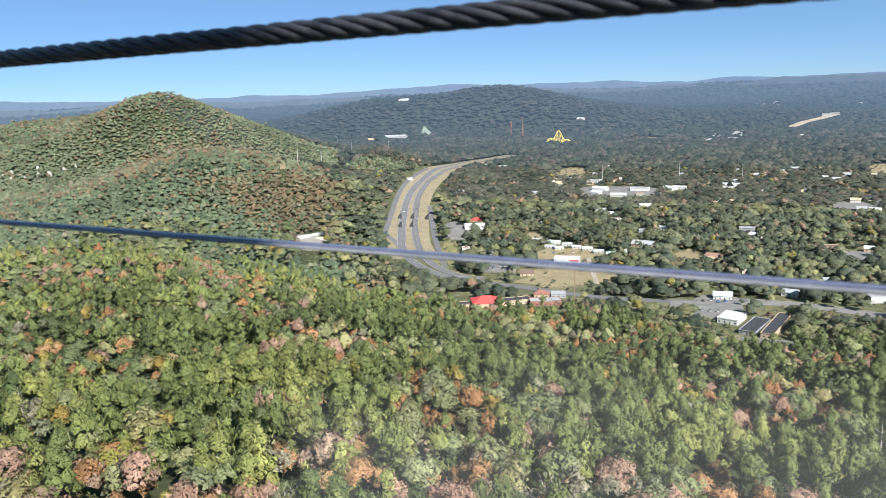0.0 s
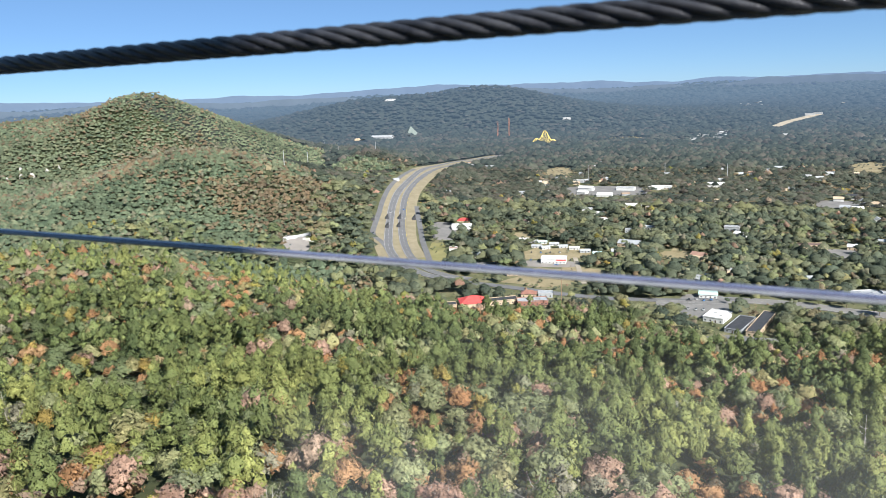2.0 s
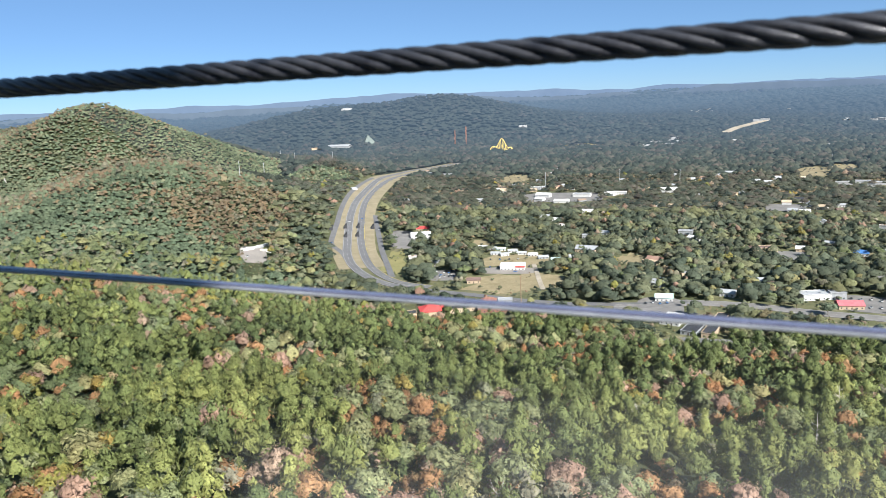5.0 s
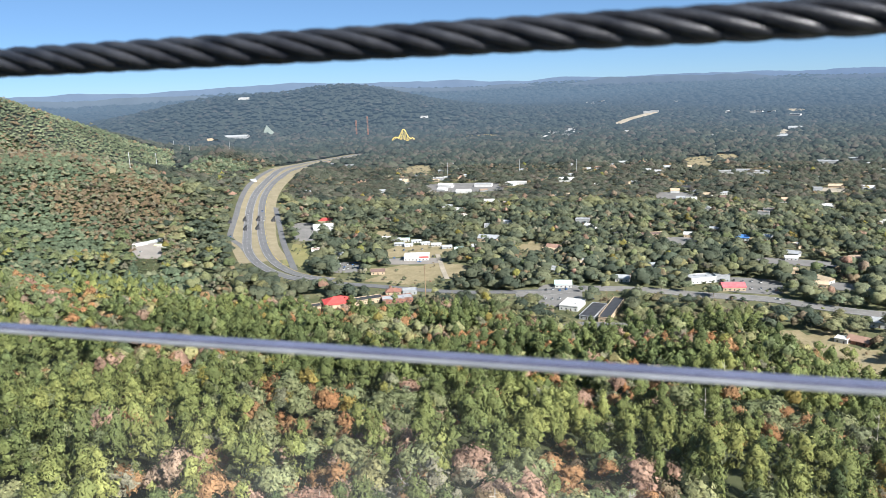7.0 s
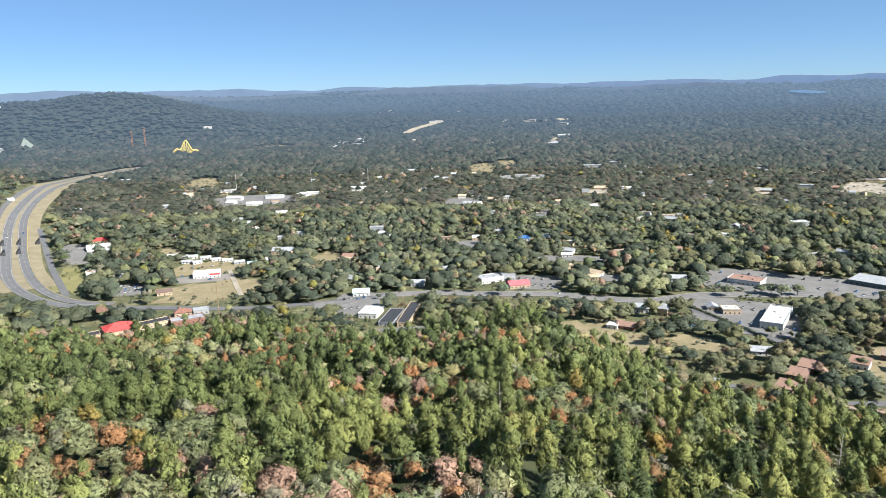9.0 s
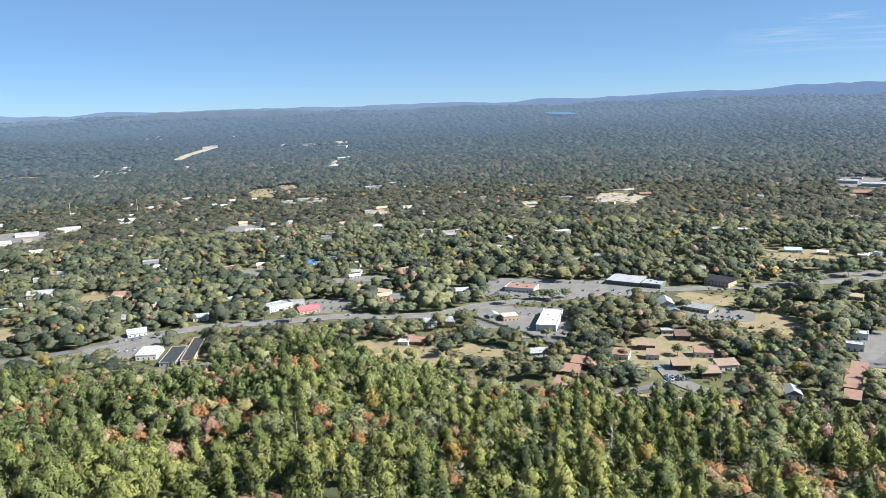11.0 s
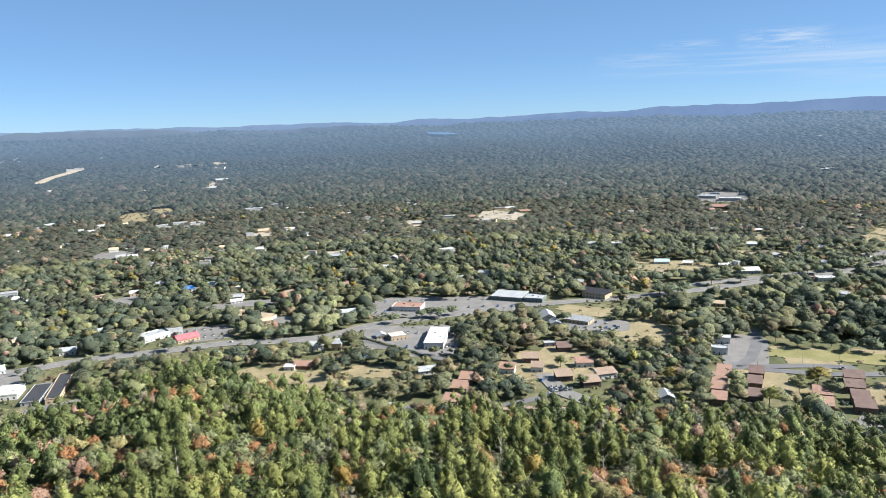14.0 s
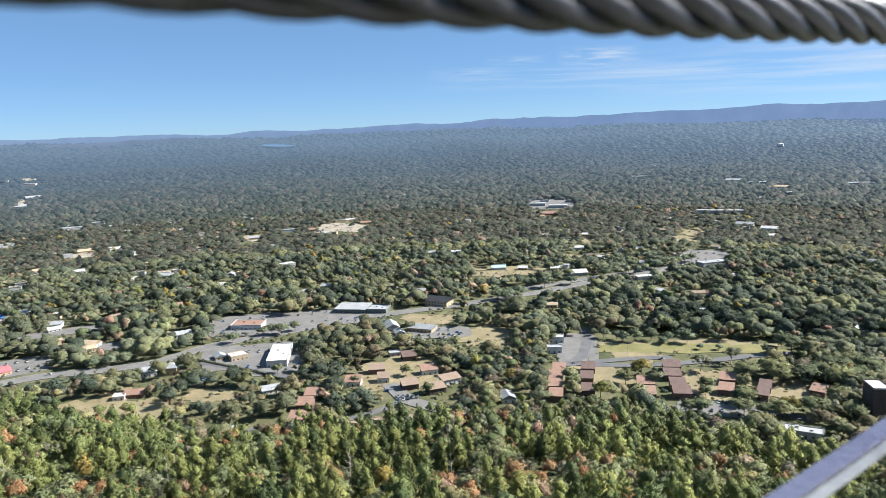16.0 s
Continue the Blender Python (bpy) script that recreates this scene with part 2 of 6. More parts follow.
WOOD_POLE = surface("pole_timber", (0.18, 0.12, 0.075), (0.30, 0.21, 0.14), 0.5, 4.0)
COASTER_YELLOW = surface("yellow_steel_paint", (0.60, 0.46, 0.12), (0.74, 0.58, 0.20), 0.2, 2.0, 0.5)
TYRE = surface("tyre_rubber", (0.015, 0.015, 0.015), (0.03, 0.03, 0.03), 2, 8)

# ---- lie of the land ----


def sstep(a, b, x):
    s = np.clip((x - a) / (b - a), 0, 1)
    return s * s * (3 - 2 * s)


def swell(x, y, cx, cy, sx, sy, ang, power=2.0):
    a = np.radians(ang)
    u = (x - cx) * np.cos(a) + (y - cy) * np.sin(a)
    v = -(x - cx) * np.sin(a) + (y - cy) * np.cos(a)
    return np.exp(-((u / sx) ** 2 + (v / sy) ** 2) ** (power / 2))


def foot_at(az):
    """Distance from the tower to the foot of its mountain, by bearing."""
    return np.interp(az, [-180, -40, -25, 0, 15, 22, 28, 33, 38, 44, 50, 60, 80, 97, 180], [900, 860, 760, 615, 560, 500, 525, 565, 530, 465, 450, 440, 445, 410, 900])


def land(x, y):
    """Height of the ground: the tower's mountain, a wooded hill with a spur, the valley floor and a farther hill."""
    x, y = np.asarray(x, float), np.asarray(y, float)
    r, az = np.hypot(x, y), np.degrees(np.arctan2(x, y))
    foot = foot_at(az)
    s = np.clip(r / foot, 0, 1)
    z = 128 * (1 - s) * (1 - 0.35 * s * (1 - s))
    z = z + 9 * swell(x, y, 200, 385, 70, 60, -30)
    z = z + 38 * sstep(-4, -28, az) * sstep(300, 800, r) * (1 - sstep(1500, 2300, r))
    lap = 131 * swell(x, y, -451, 1465, 323, 406, 14) + 78 * swell(x, y, -881, 1083, 428, 196, 0) + 62 * swell(x, y, -400, 1120, 210, 170, -28) + 80 * swell(x, y, -360, 1850, 190, 330, 0)
    summit = 91 * swell(x, y, -610, 1590, 90, 306, -28, 1.6) + 125 * swell(x, y, -800, 1560, 607, 178, 40, 1.6)
    spur = 86 * swell(x, y, -357, 1118, 222, 239, 10)
    gully = 9 * np.sin((0.8 * x + 0.6 * y) / 62 + 1.2 * np.sin(x / 120)) * swell(x, y, -520, 1300, 420, 520, 0)
    west = sstep(-110, -300, x)
    z = z + (1 - west) * lap + west * (summit + spur + gully)
    z = z + 105 * swell(x, y, 120, 3300, 800, 420, 0) + 45 * swell(x, y, 230, 3250, 260, 260, 0) + 50 * swell(x, y, -330, 3200, 330, 260, 0)
    fold = np.sin(x / 310 + 1.1 * np.sin(y / 420)) * np.sin(y / 260 + 0.8 * np.sin(x / 350))
    z = z + 13 * fold * sstep(2300, 3000, r)
    return z + 148 * np.clip((r - 1900) / 2900, 0, 1.2) ** 2.0


def height(x, y):
    return float(land(x, y))


def mesh_from(name, verts, faces, mats, face_mat=None, smooth=False):
    me = bpy.data.meshes.new(name)
    me.from_pydata(verts, [], faces)
    for m in mats:
        me.materials.append(m)
    if face_mat is not None:
        me.polygons.foreach_set("material_index", np.asarray(face_mat, np.int32))
    if smooth:
        me.polygons.foreach_set("use_smooth", np.ones(len(me.polygons), bool))
    me.update()
    return me


def part(name, bm, mat, parent, label=""):
    """Link a bmesh as one mesh object under a thing or a part."""
    me = bpy.data.meshes.new(name)
    bm.to_mesh(me)
    bm.free()
    for m in mat if isinstance(mat, (list, tuple)) else [mat]:
        me.materials.append(m)
    ob = new(name, me)
    ob.parent = parent
    return tagged(ob, label) if label else ob


def box(bm, x0, y0, z0, x1, y1, z1, mat=0):
    v = [bm.verts.new(p) for p in ((x0, y0, z0), (x1, y0, z0), (x1, y1, z0), (x0, y1, z0), (x0, y0, z1), (x1, y0, z1), (x1, y1, z1), (x0, y1, z1))]
    for q in ((3, 2, 1, 0), (4, 5, 6, 7), (0, 1, 5, 4), (1, 2, 6, 5), (2, 3, 7, 6), (3, 0, 4, 7)):
        bm.faces.new([v[i] for i in q]).material_index = mat
    return bm


def bar(bm, a, b, r0, r1=None, sides=6):
    """A tapered round bar from a to b."""
    a, b = Vector(a), Vector(b)
    r1 = r0 if r1 is None else r1
    w = (b - a).normalized()
    u = w.orthogonal().normalized()
    v = w.cross(u)
    rings = []
    for p, r in ((a, r0), (b, r1)):
        rings.append([bm.verts.new(p + (u * math.cos(k * math.tau / sides) + v * math.sin(k * math.tau / sides)) * r) for k in range(sides)])
    for k in range(sides):
        bm.faces.new((rings[0][k], rings[0][(k + 1) % sides], rings[1][(k + 1) % sides], rings[1][k]))
    bm.faces.new(rings[0][::-1])
    bm.faces.new(rings[1])
    return bm


# ground: one sheet out to the horizon
az_steps = np.concatenate([np.arange(-180, -40, 4.0), np.arange(-40, 106, 0.5), np.arange(106, 180, 4.0)])
r_steps = np.concatenate([[0.5], np.geomspace(8, 4860, 400)])
A, RR = np.meshgrid(np.radians(az_steps), r_steps)
GX, GY = np.sin(A) * RR, np.cos(A) * RR
GZ = land(GX, GY)
verts = np.stack([GX, GY, GZ], -1).reshape(-1, 3)
na, nr = len(az_steps), len(r_steps)
i, j = np.meshgrid(np.arange(nr - 1), np.arange(na), indexing="ij")
j2 = (j + 1) % na
quads = np.stack([i * na + j, i * na + j2, (i + 1) * na + j2, (i + 1) * na + j], -1).reshape(-1, 4)[:, ::-1]
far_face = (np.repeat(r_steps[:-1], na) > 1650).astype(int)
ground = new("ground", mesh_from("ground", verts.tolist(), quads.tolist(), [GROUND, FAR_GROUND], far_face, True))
tagged(ground, "wooded mountain slope, town valley and hills of leaf litter and dry grass", "ground", kind="structure")
open_at = ground.data.attributes.new("open", "FLOAT", "POINT")
vr, va = np.hypot(verts[:, 0], verts[:, 1]), np.degrees(np.arctan2(verts[:, 0], verts[:, 1]))
vf = foot_at(va)
open_at.data.foreach_set("value", (sstep(0.97, 1.05, vr / vf) * sstep(-9, -2, va)).astype(np.float32))

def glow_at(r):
    """How much painted haze glow woods and ground get, beyond the valley."""
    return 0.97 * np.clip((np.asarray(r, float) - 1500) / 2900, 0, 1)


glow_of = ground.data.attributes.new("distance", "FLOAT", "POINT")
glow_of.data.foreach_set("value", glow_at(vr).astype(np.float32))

# far ridges on the horizon: a plain distance, blue haze painted as glow
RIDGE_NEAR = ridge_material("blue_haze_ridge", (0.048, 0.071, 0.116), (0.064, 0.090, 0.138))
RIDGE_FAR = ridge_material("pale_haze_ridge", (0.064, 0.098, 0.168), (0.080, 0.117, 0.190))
LAKE = surface("lake_water", (0.075, 0.120, 0.190), (0.090, 0.140, 0.215), 0.01, 0.1, 0.3, 0.5, 0, 0)


def ridge(r, az_pts, el_pts, rough, seed, mat, label):
    az = np.arange(-60, 130, 0.25)
    el = np.interp(az, az_pts, el_pts)
    el = el + rough * np.array([noise.fractal((a * 0.15 + seed, seed, 0), 0.9, 2.1, 6) for a in az])
    top = EYE + r * np.tan(np.radians(el))
    v = []
    for k, a in enumerate(np.radians(az)):
        v.append((math.sin(a) * r, math.cos(a) * r, -30.0))
        v.append((math.sin(a) * (r - 12), math.cos(a) * (r - 12), float(top[k]) - 25))
        v.append((math.sin(a) * r, math.cos(a) * r, float(top[k])))
    f = []
    for k in range(len(az) - 1):
        for q in (0, 1):
            f.append((3 * k + q, 3 * k + 3 + q, 3 * k + 4 + q, 3 * k + 1 + q))
    ob = new("backdrop", mesh_from("backdrop", v, f, [mat], None, True))
    return tagged(ob, label, "distant ridge", kind="structure")


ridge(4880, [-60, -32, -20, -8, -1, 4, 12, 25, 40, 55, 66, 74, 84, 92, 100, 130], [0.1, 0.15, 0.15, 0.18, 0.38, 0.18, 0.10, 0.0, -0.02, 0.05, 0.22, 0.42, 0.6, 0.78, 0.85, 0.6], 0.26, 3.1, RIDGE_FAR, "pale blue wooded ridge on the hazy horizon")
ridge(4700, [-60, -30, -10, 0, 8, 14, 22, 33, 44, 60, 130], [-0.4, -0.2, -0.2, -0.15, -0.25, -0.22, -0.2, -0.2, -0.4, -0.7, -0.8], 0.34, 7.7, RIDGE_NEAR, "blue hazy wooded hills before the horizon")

# ---- what stays clear of trees ----
CELL, X0, Y0 = 4.0, -1400, -400
NXC, NYC = 1100, 900
clear = np.zeros((NXC, NYC), bool)
shown = np.zeros((NXC, NYC), bool)
sparse = np.zeros((NXC, NYC), bool)
cxs, cys = np.meshgrid(X0 + (np.arange(NXC) + 0.5) * CELL, Y0 + (np.arange(NYC) + 0.5) * CELL, indexing="ij")


def keep_rect(x, y, hw, hd, ang, margin=3.0, seen=True, rounded=False, grassy=False):
    a = radians(ang)
    reach = math.hypot(hw, hd) + margin + 8
    i0, i1 = max(0, int((x - reach - X0) / CELL)), min(NXC, int((x + reach - X0) / CELL) + 1)
    j0, j1 = max(0, int((y - reach - Y0) / CELL)), min(NYC, int((y + reach - Y0) / CELL) + 1)
    if i0 >= i1 or j0 >= j1:
        return
    dx, dy = cxs[i0:i1, j0:j1] - x, cys[i0:i1, j0:j1] - y
    u, v = dx * math.cos(a) + dy * math.sin(a), -dx * math.sin(a) + dy * math.cos(a)
    if rounded:
        m = (np.abs(u) / (hw + margin)) ** 2.6 + (np.abs(v) / (hd + margin)) ** 2.6 < 1
        n = (np.abs(u) / hw) ** 2.6 + (np.abs(v) / hd) ** 2.6 < 1
    else:
        m = (np.abs(u) < hw + margin) & (np.abs(v) < hd + margin)
        n = (np.abs(u) < hw + 1) & (np.abs(v) < hd + 1)
    if grassy:
        sparse[i0:i1, j0:j1] |= m
        return
    clear[i0:i1, j0:j1] |= m
    if seen:
        shown[i0:i1, j0:j1] |= n


def lookup(grid, x, y):
    i = ((x - X0) / CELL).astype(int)
    j = ((y - Y0) / CELL).astype(int)
    ok = (i >= 0) & (i < NXC) & (j >= 0) & (j < NYC)
    return ok & grid[np.clip(i, 0, NXC - 1), np.clip(j, 0, NYC - 1)]


# ---- roads and open ground ----


def smooth_line(pts, step=8.0):
    """A curve through the points, sampled evenly."""
    p = [Vector(q) for q in pts]
    p = [p[0] * 2 - p[1]] + p + [p[-1] * 2 - p[-2]]
    out = []
    for k in range(1, len(p) - 2):
        n = max(2, int((p[k + 1] - p[k]).length / step))
        for q in range(n):
            t = q / n
            out.append(0.5 * (2 * p[k] + (p[k + 1] - p[k - 1]) * t + (2 * p[k - 1] - 5 * p[k] + 4 * p[k + 1] - p[k + 2]) * t * t + (3 * p[k] - p[k - 1] - 3 * p[k + 1] + p[k + 2]) * t ** 3))
    return out + [p[-2]]


def strip(line, off0, off1, lift, thick, dash=None, cross=1):
    """A band of given offsets along a line, with edges, draped on the land."""
    v, f = [], []
    for k, q in enumerate(line):
        d = line[min(k + 1, len(line) - 1)] - line[max(k - 1, 0)]
        n = Vector((d.y, -d.x)).normalized()
        cols = [(off0, -thick)] + [(off0 + (off1 - off0) * c / cross, 0) for c in range(cross + 1)] + [(off1, -thick)]
        for o, dz in cols:
            px, py = q.x + n.x * o, q.y + n.y * o
            v.append((px, py, height(px, py) + lift + dz))
    w = cross + 3
    for k in range(len(line) - 1):
        if dash and (k // dash) % 2:
            continue
        for e in range(w - 1):
            f.append((w * k + e, w * k + w + e, w * k + w + 1 + e, w * k + 1 + e))
    return v, f


def road(name, width, pts, label, lanes=True, yellow=False, mat=None, lift=0.55):
    line = smooth_line(pts)
    for q in line:
        keep_rect(q.x, q.y, width / 2 + 2, 5, 0, 2)
    ob = new(name, mesh_from(name, *strip(line, -width / 2, width / 2, lift, 0.6, None, max(2, int(width / 6))), [mat or ASPHALT]))
    tagged(ob, label, "road", kind="structure")
    marks = []
    if lanes:
        marks = [("edge_line", -width / 2 + 0.5, -width / 2 + 0.9, PAINT_WHITE, None), ("edge_line", width / 2 - 0.9, width / 2 - 0.5, PAINT_YELLOW if yellow else PAINT_WHITE, None), ("lane_line", -0.15, 0.15, PAINT_WHITE, 1)]
    for n, a, b, m, dash in marks:
        k = new(n, mesh_from(n, *strip(line, a, b, lift + 0.02, 0.01, dash), [m]))
        k.parent = ob
    return ob


KIND = {"lot": (LOT, 0.34, "pale worn gravel and concrete yard"), "dry": (DRY, 0.22, "dry tan grass field"), "green": (GREEN, 0.24, "mown green grass"), "pave": (PAVE, 0.34, "worn grey asphalt car park"), "pale": (PALE, 0.26, "bare pale earth clearing")}


PATCHED = []


def patch(name, kind, x, y, hw, hd, ang):
    """An open piece of ground with an uneven rim, draped on the land."""
    mat, lift, label = KIND[kind]
    PATCHED.append(name)
    lift += 0.006 * len(PATCHED)
    keep_rect(x, y, hw * 0.93, hd * 0.93, ang, 0.0, True, True, kind not in ("pave", "lot"))
    a, rings, n = radians(ang), 5, 36
    flat_yard = kind in ("pave", "lot")
    power = 4.5 if flat_yard else 2.2
    v, f = [(x, y, height(x, y) + lift)], []
    for k in range(1, rings + 1):
        for q in range(n):
            t = q * math.tau / n
            c, s = math.cos(t), math.sin(t)
            rad = (abs(c) ** power + abs(s) ** power) ** (-1 / power)
            if not flat_yard:
                rad *= 0.92 + 0.55 * noise.noise((c * 1.5 + x * 0.1, s * 1.5 + y * 0.1, 0)) + 0.32 * noise.noise((c * 3.7 + x * 0.1, s * 3.7 + y * 0.1, 5))
            u, w = rad * c * hw * k / rings, rad * s * hd * k / rings
            px, py = x + u * math.cos(a) - w * math.sin(a), y + u * math.sin(a) + w * math.cos(a)
            v.append((px, py, height(px, py) + lift))
    for q in range(n):
        f.append((0, 1 + q, 1 + (q + 1) % n))
        for k in range(rings - 1):
            b = 1 + k * n
            f.append((b + q, b + n + q, b + n + (q + 1) % n, b + (q + 1) % n))
    base = 1 + (rings - 1) * n
    m = len(v)
    v += [(p[0], p[1], p[2] - 0.6) for p in v[base:base + n]]
    for q in range(n):
        f.append((base + q, m + q, m + (q + 1) % n, base + (q + 1) % n))
    ob = new(name, mesh_from(name, v, f, [mat]))
    return tagged(ob, label, "open ground", kind="structure")


# ---- buildings ----


def building(name, x, y, w, d, h, ang, roof, roof_tone, wall_tone):
    """A building with walls, roof, door and windows on an Empty at its base; its front faces -y before turning."""
    # far white buildings switch to pale grey, standing in for haze
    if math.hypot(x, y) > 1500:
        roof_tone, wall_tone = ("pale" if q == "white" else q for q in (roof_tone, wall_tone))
    z = min(height(x + a, y + b) for a in (-w / 2, w / 2) for b in (-d / 2, d / 2))
    root = new(name)
    root.matrix_world = pose(x, y, z, 0, 0, ang)
    keep_rect(x, y, w / 2, d / 2, ang, 3.5)
    wall_h = h if roof == "flat" else h * 0.72 if roof != "shed" else h * (0.86 if name != "apartment_block" else 0.70)
    rise = h - wall_h + (0.1 * min(w, d) if roof != "flat" else 0)
    bm = bmesh.new()
    box(bm, -w / 2, -d / 2, -1.0, w / 2, d / 2, wall_h)
    long_x = w >= d
    if roof == "shed":
        lo, hi = [bm.verts.new((a * w / 2, -d / 2, wall_h)) for a in (-1, 1)], [bm.verts.new((a * w / 2, d / 2, wall_h)) for a in (-1, 1)]
        up = [bm.verts.new((a * w / 2, d / 2, h)) for a in (-1, 1)]
        for q in ((lo[0], up[0], hi[0]), (lo[1], hi[1], up[1]), (hi[1], hi[0], up[0], up[1])):
            bm.faces.new(q)
    if roof == "gable":
        if long_x:
            for s in (-1, 1):
                p = [bm.verts.new((s * w / 2, -d / 2, wall_h)), bm.verts.new((s * w / 2, d / 2, wall_h)), bm.verts.new((s * w / 2, 0, wall_h + rise))]
                bm.faces.new(p if s > 0 else p[::-1])
        else:
            for s in (-1, 1):
                p = [bm.verts.new((-w / 2, s * d / 2, wall_h)), bm.verts.new((w / 2, s * d / 2, wall_h)), bm.verts.new((0, s * d / 2, wall_h + rise))]
                bm.faces.new(p if s < 0 else p[::-1])
    part("wall", bm, WALL[wall_tone], root)
    bm = bmesh.new()
    e, t = 0.55, 0.22
    if roof == "shed":
        k_ = (h - wall_h) / d
        v = [bm.verts.new((a * (w / 2 + 0.4), b * (d / 2 + 0.7), wall_h + (b * (d / 2 + 0.7) + d / 2) * k_ + c)) for c in (0.02, 0.30) for b in (-1, 1) for a in (-1, 1)]
        for q in ((0, 2, 3, 1), (4, 5, 7, 6), (0, 1, 5, 4), (2, 6, 7, 3), (0, 4, 6, 2), (1, 3, 7, 5)):
            bm.faces.new([v[n] for n in q])
    elif roof == "flat":
        box(bm, -w / 2 - 0.25, -d / 2 - 0.25, wall_h + 0.004, w / 2 + 0.25, d / 2 + 0.25, wall_h + 0.3)
        rim = bmesh.new()
        for x0, y0, x1, y1 in ((-w / 2 - 0.3, -d / 2 - 0.3, w / 2 + 0.3, -d / 2), (-w / 2 - 0.3, d / 2, w / 2 + 0.3, d / 2 + 0.3), (-w / 2 - 0.3, -d / 2 + 0.003, -w / 2, d / 2 - 0.003), (w / 2, -d / 2 + 0.003, w / 2 + 0.3, d / 2 - 0.003)):
            box(rim, x0, y0, wall_h + 0.303, x1, y1, wall_h + 0.85)
        part("parapet", rim, WALL[wall_tone], root)
        if w > 14:
            box(bm, -w * 0.2, d * 0.1, wall_h + 0.3, -w * 0.2 + 2, d * 0.1 + 1.6, wall_h + 1.3)
            box(bm, w * 0.18, -d * 0.15, wall_h + 0.3, w * 0.18 + 1.6, -d * 0.15 + 1.4, wall_h + 1.2)
    else:
        lx, ly = (w, d) if long_x else (d, w)
        inset = lx * 0.0 if roof == "gable" else min(lx / 2 - 0.2, ly / 2)
        hx, hy = lx / 2 + e, ly / 2 + e
        zl = wall_h - e * rise / (ly / 2) + 0.03
        rows_ = []
        for dz in (0.0, t):
            rows_.append([(-hx, -hy, zl + dz), (hx, -hy, zl + dz), (hx, hy, zl + dz), (-hx, hy, zl + dz), (-hx + inset, 0, wall_h + rise + dz + 0.03), (hx - inset, 0, wall_h + rise + dz + 0.03)])
        pts = [Vector(p) if long_x else Vector((-p[1], p[0], p[2])) for r_ in rows_ for p in r_]
        v = [bm.verts.new(p) for p in pts]
        for q in ((0, 1, 5, 4), (2, 3, 4, 5), (1, 2, 5), (3, 0, 4)):
            bm.faces.new([v[6 + k] for k in q])
            bm.faces.new([v[k] for k in q[::-1]])
        for k in range(4):
            bm.faces.new((v[k], v[(k + 1) % 4], v[6 + (k + 1) % 4], v[6 + k]))
    part("roof", bm, ROOF[roof_tone], root)
    near = math.hypot(x, y) < 1250
    if near and w > 6:
        storeys = 2 if wall_h > 4.5 and roof in ("gable", "shed") else 1
        n = max(2, min(7, int(w / 3.6)))
        for st in range(storeys):
            for k in range(n):
                wx = -w / 2 + (k + 0.5) * w / n
                zz = 0.9 + st * 2.6
                bm = bmesh.new()
                box(bm, wx - 0.6, -d / 2 - 0.06, zz, wx + 0.6, -d / 2 + 0.05, zz + 1.2)
                if k == n // 2 and st == 0:
                    bm.free()
                    bm = bmesh.new()
                    box(bm, wx - 0.55, -d / 2 - 0.06, 0.05, wx + 0.55, -d / 2 + 0.05, 2.15)
                    part("door", bm, WALL["darkbrown"], root)
                else:
                    part("window", bm, GLASS_DARK, root)
        for k in range(max(1, int(d / 6))):
            wy = -d / 2 + (k + 0.5) * d / max(1, int(d / 6))
            for s in (-1, 1):
                bm = bmesh.new()
                box(bm, s * w / 2 - 0.05, wy - 0.6, 1.0, s * w / 2 + 0.05, wy + 0.6, 2.2)
                part("window", bm, GLASS_DARK, root)
    form = {"shed": "single-slope", "flat": "flat", "gable": "pitched", "hip": "hipped"}[roof]
    tone = {"rose": "faded red", "pale": "pale grey", "dark": "black", "darkbrown": "dark brown", "greygreen": "grey-green"}
    what, cat = NAMES.get(name, ("house", "house"))
    return tagged(root, "%s with %s %s roof and %s walls" % (what, form, tone.get(roof_tone, roof_tone), tone.get(wall_tone, wall_tone)), cat, GROUPS.get(name, ""))


NAMES = {"trailer_home": ("mobile home", "mobile home"), "warehouse": ("metal warehouse", "warehouse"), "barn": ("metal shed hall", "warehouse"), "shop": ("low roadside shop", "shop"),
         "apartment_block": ("two-storey apartment block", "apartment block"), "church": ("small church", "church"), "shed": ("garden shed", "shed"), "school": ("low school building", "school"),
         "car_dealership": ("roadside car dealership", "shop"), "hall": ("meeting hall", "hall"), "tower_block": ("tall brick block", "apartment block"), "carport": ("open carport", "carport"), "depot": ("bus depot shed", "warehouse")}
GROUPS = {"trailer_home": "mobile homes in the park", "apartment_block": "brown-roofed apartment blocks", "house": "houses of the town", "barn": "sheds along the far avenue"}

# roads
road("road", 11, [(19, 724), (-9, 734), (-34, 765), (-56, 816), (-68, 873), (-72, 939), (-74, 1007), (-75, 1091), (-71, 1206), (-55, 1385), (-28, 1666), (27, 1916), (107, 2035), (176, 2117)], "grey four-lane highway carriageway with white lines", True)
road("road", 11, [(25, 724), (2, 740), (-18, 766), (-37, 817), (-49, 885), (-56, 968), (-58, 1046), (-59, 1142), (-54, 1249), (-38, 1408), (-3, 1694), (48, 1889), (113, 2015), (178, 2098)], "grey four-lane highway carriageway with yellow median line", True, True)
road("road", 7, [(-64, 842), (-76, 887), (-91, 922), (-92, 974), (-91, 1030), (-91, 1098), (-88, 1215), (-80, 1316), (-55, 1543)], "narrow grey asphalt road", False)
road("road", 7, [(-14, 770), (-20, 828), (-27, 898), (-32, 972), (-36, 1035), (-40, 1101)], "narrow grey asphalt road", False)
